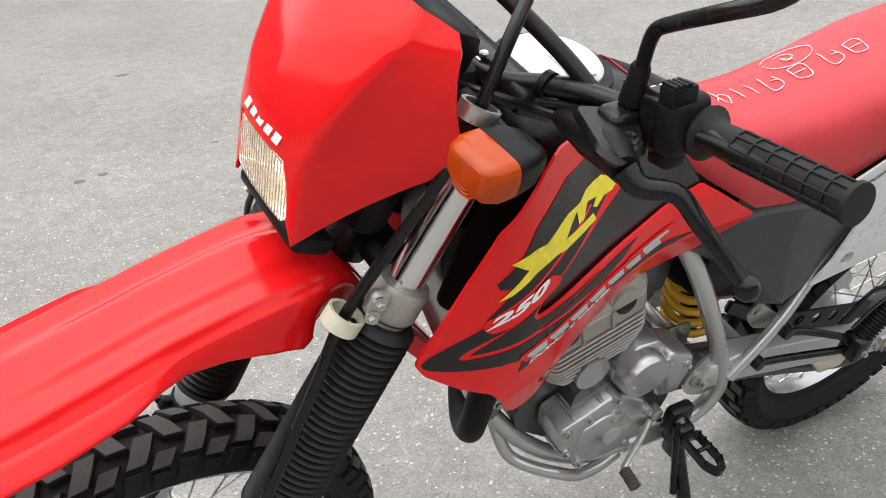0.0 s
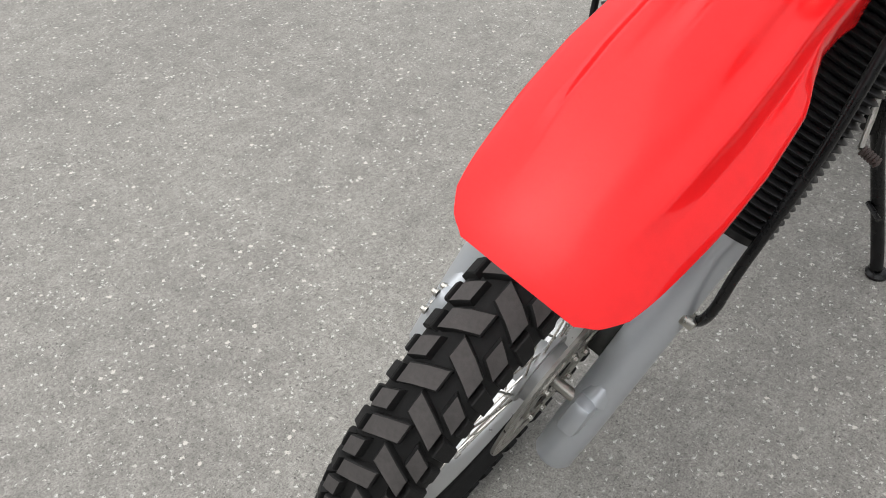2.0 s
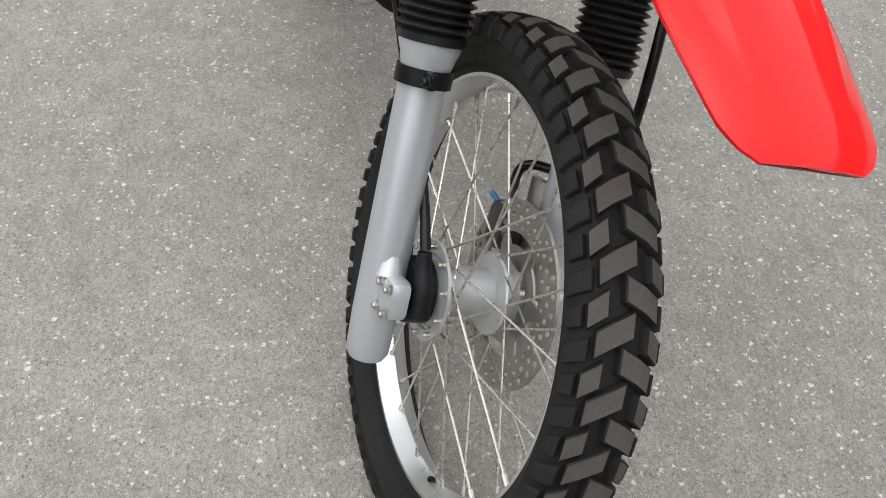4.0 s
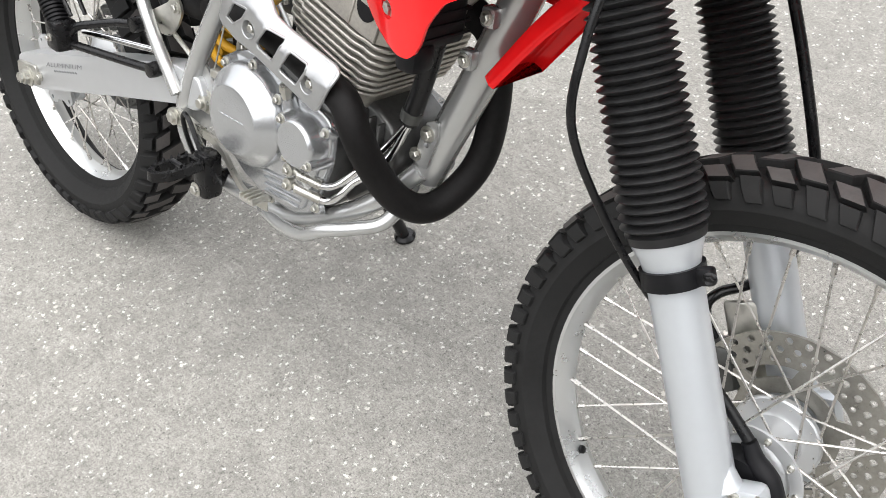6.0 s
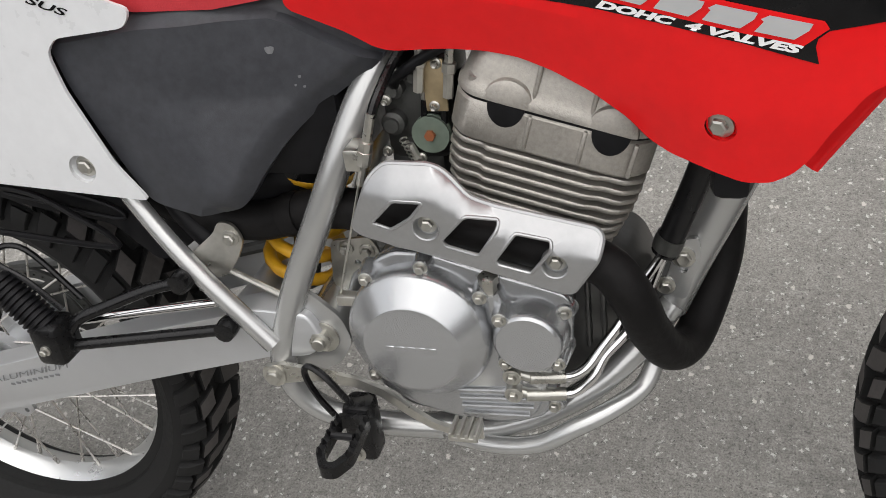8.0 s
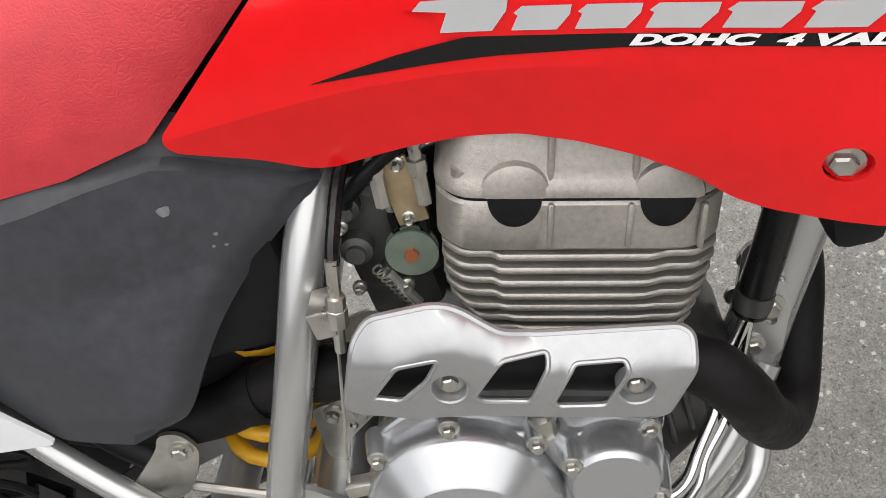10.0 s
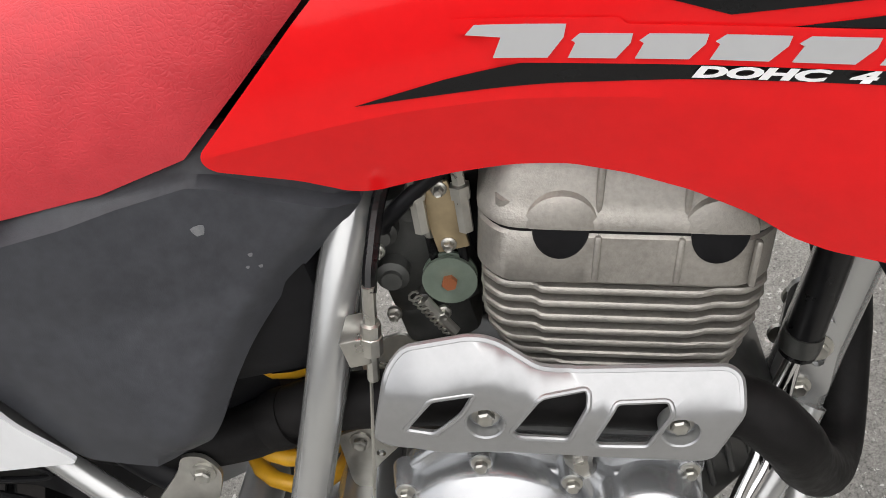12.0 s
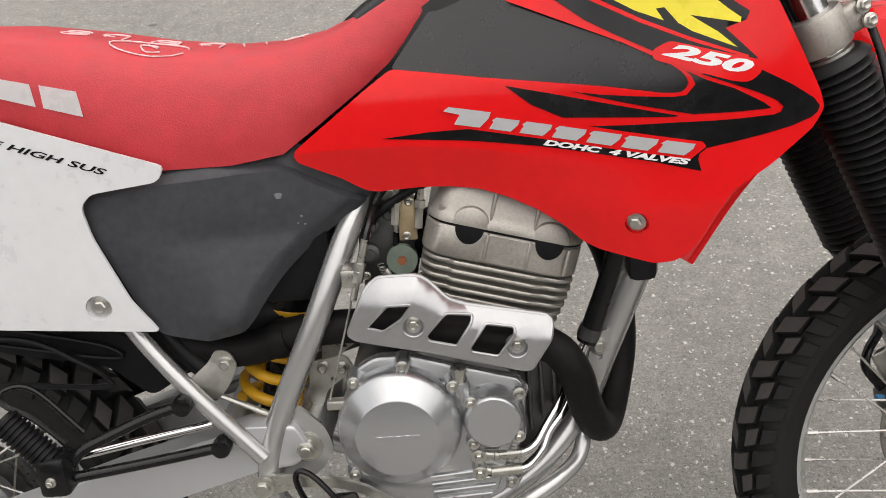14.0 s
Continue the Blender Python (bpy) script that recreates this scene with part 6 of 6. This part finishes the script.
    # wiring along the bar
    part("wire", tube([(0.89, 0.22, 1.135), (0.94, 0.15, 1.125), (0.985, 0.10, 1.11), (1.03, 0.05, 1.07)], 0.005, 8), BLACK, hb)


controls()


# ---- tank ----
def tank():
    xs = [0.60, 0.66, 0.72, 0.78, 0.84, 0.90, 0.95, 1.0, 1.03]
    top = [0.95, 0.995, 1.03, 1.058, 1.078, 1.092, 1.092, 1.07, 1.035]
    low = [0.86, 0.86, 0.86, 0.86, 0.855, 0.85, 0.86, 0.89, 0.93]
    wid = [0.07, 0.075, 0.078, 0.082, 0.090, 0.10, 0.105, 0.10, 0.085]
    loops = []
    for x, t, l, w in zip(xs, top, low, wid):
        h = t - l
        half = [(0.6, 0), (0.95, 0.15), (1.0, 0.45), (0.92, 0.72), (0.7, 0.9), (0.35, 0.985)]
        loops.append([(x, w * a, l + h * b) for a, b in half] + [(x, -w * a, l + h * b) for a, b in reversed(half)])
    bm = loops_bm(loops)
    bmesh.ops.subdivide_edges(bm, edges=bm.edges[:], cuts=1, use_grid_fill=True, smooth=0.8)
    tk = part("fuel_tank", bm, SATIN, bike, "glossy black plastic fuel tank", angle=70)
    cap = lathe([(0.0, 0.009), (0.04, 0.008), (0.053, 0.005), (0.058, 0.0), (0.058, -0.010), (0, -0.01)], 36)
    m = frame_to((0.900, 0.006, 1.098), (-0.12, 0, 1))
    c = part("cap_cover", cap, WHITE, tk, "white plastic filler cap cover", m)
    part("cap_flap", box((0.05, 0.034, 0.004), (-0.03, 0.0, 0.009), 0.0015), WHITE, c)
    part("cap_seat", lathe([(0.064, -0.014), (0.072, -0.010), (0.070, -0.004), (0.056, -0.004)], 36), BLACK, c)
    part("front_shroud", box((0.03, 0.20, 0.22), (1.015, 0, 0.92), 0.02), BLACK, tk, "black plastic inner shroud")
    # ducts between the panels and the fork
    for s in (-1, 1):
        duct = shell(rounded([(0.93, 0.80), (1.02, 0.82), (1.09, 0.88), (1.06, 0.98), (1.01, 1.06), (0.96, 1.06), (0.93, 0.95)], 0.015, 3), lambda x, z: side_y(x, z) * 0.62, 0.004, (), 0.03)
        part("duct", flip(duct) if s < 0 else duct, BLACK, tk)
        cool = box((0.03, 0.09, 0.13), (0.955, s * 0.090, 0.755), 0.01, m=None)
        if s < 0:
            oc = part("oil_cooler", cool, BLACK, bike, "black oil cooler behind the panel")
            part("cooler_bracket", box((0.034, 0.04, 0.036), (0.957, s * 0.118, 0.684), 0.010), BLACK, oc)
            for k in range(8):
                part("cooler_fin", box((0.034, 0.094, 0.003), (0.955, s * 0.090, 0.705 + 0.014 * k), 0), BLACK, oc)


tank()


# ---- prints and small details ----
def decal(poly, lift, mat, parent, s, name="decal", step=0.012, fn=None, label=""):
    """A thin print laid on a side panel."""
    fn = fn or side_y
    bm = shell(poly, lambda x, z: fn(x, z) + lift, 0.0005, (), step)
    return part(name, flip(bm) if s < 0 else bm, mat, parent, label)


def lettering(text, start, along, height, fn, lift, mat, parent, s, stretch=1.0, slant=0.25, bold=0.0):
    """Words of the built-in font laid on the panel y = fn(x, z), on the side s; along: the (x, z) way in which they read."""
    cu = bpy.data.curves.new("lettering", "FONT")
    cu.body, cu.size, cu.shear, cu.offset, cu.resolution_u = text, 1.0, slant, bold, 3
    ob = bpy.data.objects.new("lettering", cu)
    scene.collection.objects.link(ob)
    bpy.context.view_layer.update()
    me = bpy.data.meshes.new_from_object(ob.evaluated_get(bpy.context.evaluated_depsgraph_get()))
    bpy.data.objects.remove(ob)
    d = V(along).normalized()
    up = V((d.y * s, -d.x * s)) if s > 0 else V((-d.y, d.x))
    if up.y < 0:
        up = -up
    for v in me.vertices:
        x, z = V(start) + d * v.co.x * height * stretch / 0.72 + up * v.co.y * height / 0.72
        v.co = (x, s * (fn(x, z) + lift), z)
    me.materials.append(mat)
    return part("lettering", me, None, parent)


SILVER = surface("silver_print", (0.55, 0.56, 0.57), 0.3, metal=0.3, vary=0.03, bump=0, rough_vary=0.02)
for s in (-1, 1):
    p = panels[s]
    decal([(0.816, 0.899), (0.872, 0.887), (0.912, 0.878), (0.989, 0.861), (0.986, 0.860), (0.874, 0.863), (0.842, 0.878)], 0.0010, PRINTB, p, s)
    decal([(0.675, 0.849), (0.729, 0.853), (0.774, 0.854), (0.877, 0.853), (0.934, 0.853), (0.989, 0.854), (1.086, 0.854), (1.093, 0.856), (1.096, 0.861), (1.089, 0.868), (1.068, 0.879), (1.039, 0.891), (1.011, 0.902), (1.070, 0.902), (1.104, 0.883), (1.129, 0.866), (1.136, 0.857), (1.134, 0.851), (1.127, 0.846), (1.105, 0.840), (1.074, 0.835), (1.039, 0.830), (1.016, 0.826), (1.009, 0.820), (1.008, 0.814), (1.011, 0.802), (0.961, 0.814), (0.904, 0.824), (0.846, 0.833), (0.785, 0.840), (0.722, 0.845)], 0.0010, PRINTB, p, s, label="black flame print")
    decal([(0.885, 0.890), (0.912, 0.886), (0.945, 0.883), (0.984, 0.8805), (0.997, 0.8815), (1.006, 0.892), (1.002, 0.901), (0.997, 0.906), (1.016, 0.896), (1.044, 0.885), (1.074, 0.868), (1.083, 0.861), (1.068, 0.861), (1.003, 0.862), (0.984, 0.866), (0.940, 0.876), (0.912, 0.883)], 0.0010, PRINTB, p, s)
    decal([(0.872, 0.985), (0.903, 0.961), (0.930, 0.946), (0.969, 0.926), (1.069, 0.912), (1.036, 0.945), (1.057, 0.951), (1.061, 0.959), (1.032, 0.980), (1.012, 1.01), (0.962, 1.040), (0.910, 1.040), (0.885, 1.025), (0.858, 1.003)], 0.0010, PRINTB, p, s)
    decal([(0.908, 0.981), (0.955, 0.956), (1.002, 0.935), (1.058, 0.914), (1.059, 0.9165), (1.003, 0.9385), (0.957, 0.9595), (0.912, 0.984)], 0.0015, RED, p, s, "pinstripe")
    # yellow flashes in place of the model mark, and the number
    if s < 0:
        decal([(0.933, 0.979), (0.951, 0.968), (0.979, 0.956), (0.972, 0.968), (0.980, 0.969), (0.992, 0.953), (1.005, 0.944), (1.048, 0.925), (1.029, 0.942), (1.003, 0.960), (1.051, 0.949), (1.052, 0.954), (1.040, 0.963), (1.012, 0.988), (0.965, 1.02), (0.925, 1.03), (0.945, 1.0)], 0.0018, YELLOW, p, s, "flash", label="yellow flash print")
    else:
        decal([(1.057, 0.936), (1.021, 0.963), (1.046, 0.981), (1.010, 0.984), (0.993, 0.981), (0.958, 0.997), (0.933, 0.997), (0.950, 0.981), (0.959, 0.968), (0.905, 0.970), (0.900, 0.961), (0.959, 0.956), (0.974, 0.958), (1.007, 0.954), (1.042, 0.939)], 0.0018, YELLOW, p, s, "flash", label="yellow flash print")
        decal([(0.940, 0.992), (0.920, 1.005), (0.889, 1.006), (0.856, 0.989), (0.868, 0.981), (0.884, 0.981), (0.898, 0.974), (0.906, 0.978), (0.898, 0.986), (0.918, 0.990), (0.925, 0.974), (0.935, 0.973)], 0.0018, YELLOW, p, s, "flash", label="yellow flash print")
    decal(rounded([(0.966, 0.928), (0.983, 0.9365), (1.071, 0.911), (1.073, 0.899), (1.060, 0.890), (1.044, 0.892), (0.966, 0.919)], 0.006, 3), 0.0016, RED, p, s, "number_backing")
    if s < 0:
        lettering("250", (0.976, 0.9235), (0.086, -0.0265), 0.0132, side_y, 0.0024, PRINTW, p, s, 2.9, 0.35, 0.045)
        lettering("DOHC  4 VALVES", (0.852, 0.8345), (0.145, -0.0245), 0.0059, side_y, 0.0032, PRINTW, p, s, 2.32, 0.3, 0.055)
    else:
        lettering("250", (1.068, 0.8990), (-0.087, 0.0265), 0.0132, side_y, 0.0024, PRINTW, p, s, 2.9, 0.35, 0.045)
        lettering("DOHC  4 VALVES", (0.998, 0.8105), (-0.145, 0.0245), 0.0059, side_y, 0.0032, PRINTW, p, s, 2.32, 0.3, 0.055)
    # silver slanting blocks with red slits, on a red ground, in place of the model name
    d, up = V((0.985, -0.170)), V((0.30, 0.95))
    base = V((0.757, 0.8605))
    decal([tuple(base + d * a + up * b) for a, b in ((-0.022, 0.0215), (0.062, 0.0215), (0.066, 0.0178), (0.254, 0.0165), (0.259, 0.012), (0.248, -0.0035), (0.004, -0.0035), (-0.006, 0.013), (-0.020, 0.0135))], 0.0020, RED, p, s, "name_backing", 0.008)
    x = 0.0
    for n, w in enumerate((0.036, 0.030, 0.032, 0.033, 0.033, 0.034, 0.034)):
        low, high = (0.0, 0.0185) if n == 0 else (0.0, 0.0135)
        lead = -0.45 if n == 0 else 0.0
        decal([tuple(base + d * (x + a * w) + up * b) for a, b in ((0.02, low), (0.80, low), (1.0, high * 0.62), (1.02, high), (0.18 + lead, high), (0.05 + lead, high * 0.72), (0.12, high * 0.62))], 0.0034, SILVER, p, s, "name_block", 0.006)
        x += w + 0.0025

# tail lettering and swingarm lettering
tails = [o for o in bike.children if o.name.startswith("tail_panel")]
for o in tails:
    s = 1 if o.data.vertices[0].co.y > 0 else -1
    if s < 0:
        lettering("E HIGH SUS", (0.237, 0.8835), (0.127, -0.0465), 0.0075, tail_y, 0.001, PRINTB, o, s, 2.45, 0.3, 0.02)
    else:
        lettering("HIGH SUS", (0.378, 0.8335), (-0.127, 0.049), 0.0075, tail_y, 0.001, PRINTB, o, s, 2.35, 0.3, 0.02)
arm = [o for o in bike.children if o.name == "swingarm"][0]
GREYP = surface("grey_print", (0.16, 0.165, 0.17), 0.4, vary=0.1, bump=0)
lettering("ALUMINIUM", (0.064, 0.3655), (0.147, 0.0425), 0.0085, lambda x, z: 0.1155, 0.0006, GREYP, arm, -1, 2.1, 0.25, 0.0)
for k in range(9):
    part("print_bar", box((0.006, 0.0006, 0.003), (0.094 + 0.0095 * k, -0.1156, 0.3665 + 0.0028 * k), 0), GREYP, arm)

# seat print: plain bars, and chalk strokes
seat_ob = [o for o in bike.children if o.name == "seat"][0]


def seat_patch(poly, s, mat, name, lift=0.0022):
    """poly: corners as (x, k) on the seat's skin."""
    v, f = cut2d(poly, (), None)
    bm = bmesh.new()
    vs = [bm.verts.new(seat_at(a, b, s, lift)) for a, b in v]
    for t in f:
        bm.faces.new([vs[i] for i in t])
    geo = bm.faces[:]
    bmesh.ops.solidify(bm, geom=geo, thickness=0.0006)
    return part(name, bm, mat, seat_ob)


for s in (-1, 1):
    for k in range(5):
        a = 0.105 + 0.05 * k
        seat_patch([(a, 1.0 + 0.06 * k), (a + 0.042, 1.03 + 0.06 * k), (a + 0.038, 1.95 + 0.06 * k), (a - 0.002, 1.92 + 0.06 * k)], s, PRINTW, "print_bar")


def chalk(pts):
    """A dusty chalk stroke through (x, y) places on the top of the seat."""
    rnd = random.Random(len(pts))
    path = smooth_path([(a, b, 0) for a, b in pts], 5)
    bm = tube([seat_top(p.x + rnd.uniform(-1, 1) * 0.0006, p.y) for p in path], [0.0005 + 0.0008 * rnd.random() for _ in path], 5, 1)
    part("chalk_stroke", bm, CHALK, seat_ob)


# unreadable chalk writing: an oval and six strokes
oval = [(0.415 + 0.045 * math.cos(a * math.tau / 14), -0.052 + 0.021 * math.sin(a * math.tau / 14)) for a in range(14)]
chalk(oval)
chalk([(0.428, -0.062), (0.412, -0.064), (0.405, -0.050), (0.420, -0.045), (0.424, -0.055), (0.410, -0.042)])
STROKES = {0: [[(0.014, -0.026), (0.0, 0.006), (-0.012, -0.010), (0.004, -0.016), (0.016, 0.0)]], 1: [[(0.003, -0.026), (-0.003, 0.0)]], 2: [[(0.012, -0.03), (0.010, 0.004), (-0.014, -0.002), (-0.010, -0.024)], [(-0.002, -0.016), (-0.016, -0.014)]], 3: [[(0.014, -0.024), (-0.014, -0.026), (-0.012, 0.002), (0.012, 0.0), (0.014, -0.024)], [(0.010, -0.012), (-0.012, -0.013)]]}
for x, kind in ((0.575, 0), (0.542, 1), (0.515, 1), (0.478, 2), (0.425, 3), (0.365, 2), (0.32, 3)):
    for pts in STROKES[kind]:
        chalk([(x + a, -0.002 + b) for a, b in pts])
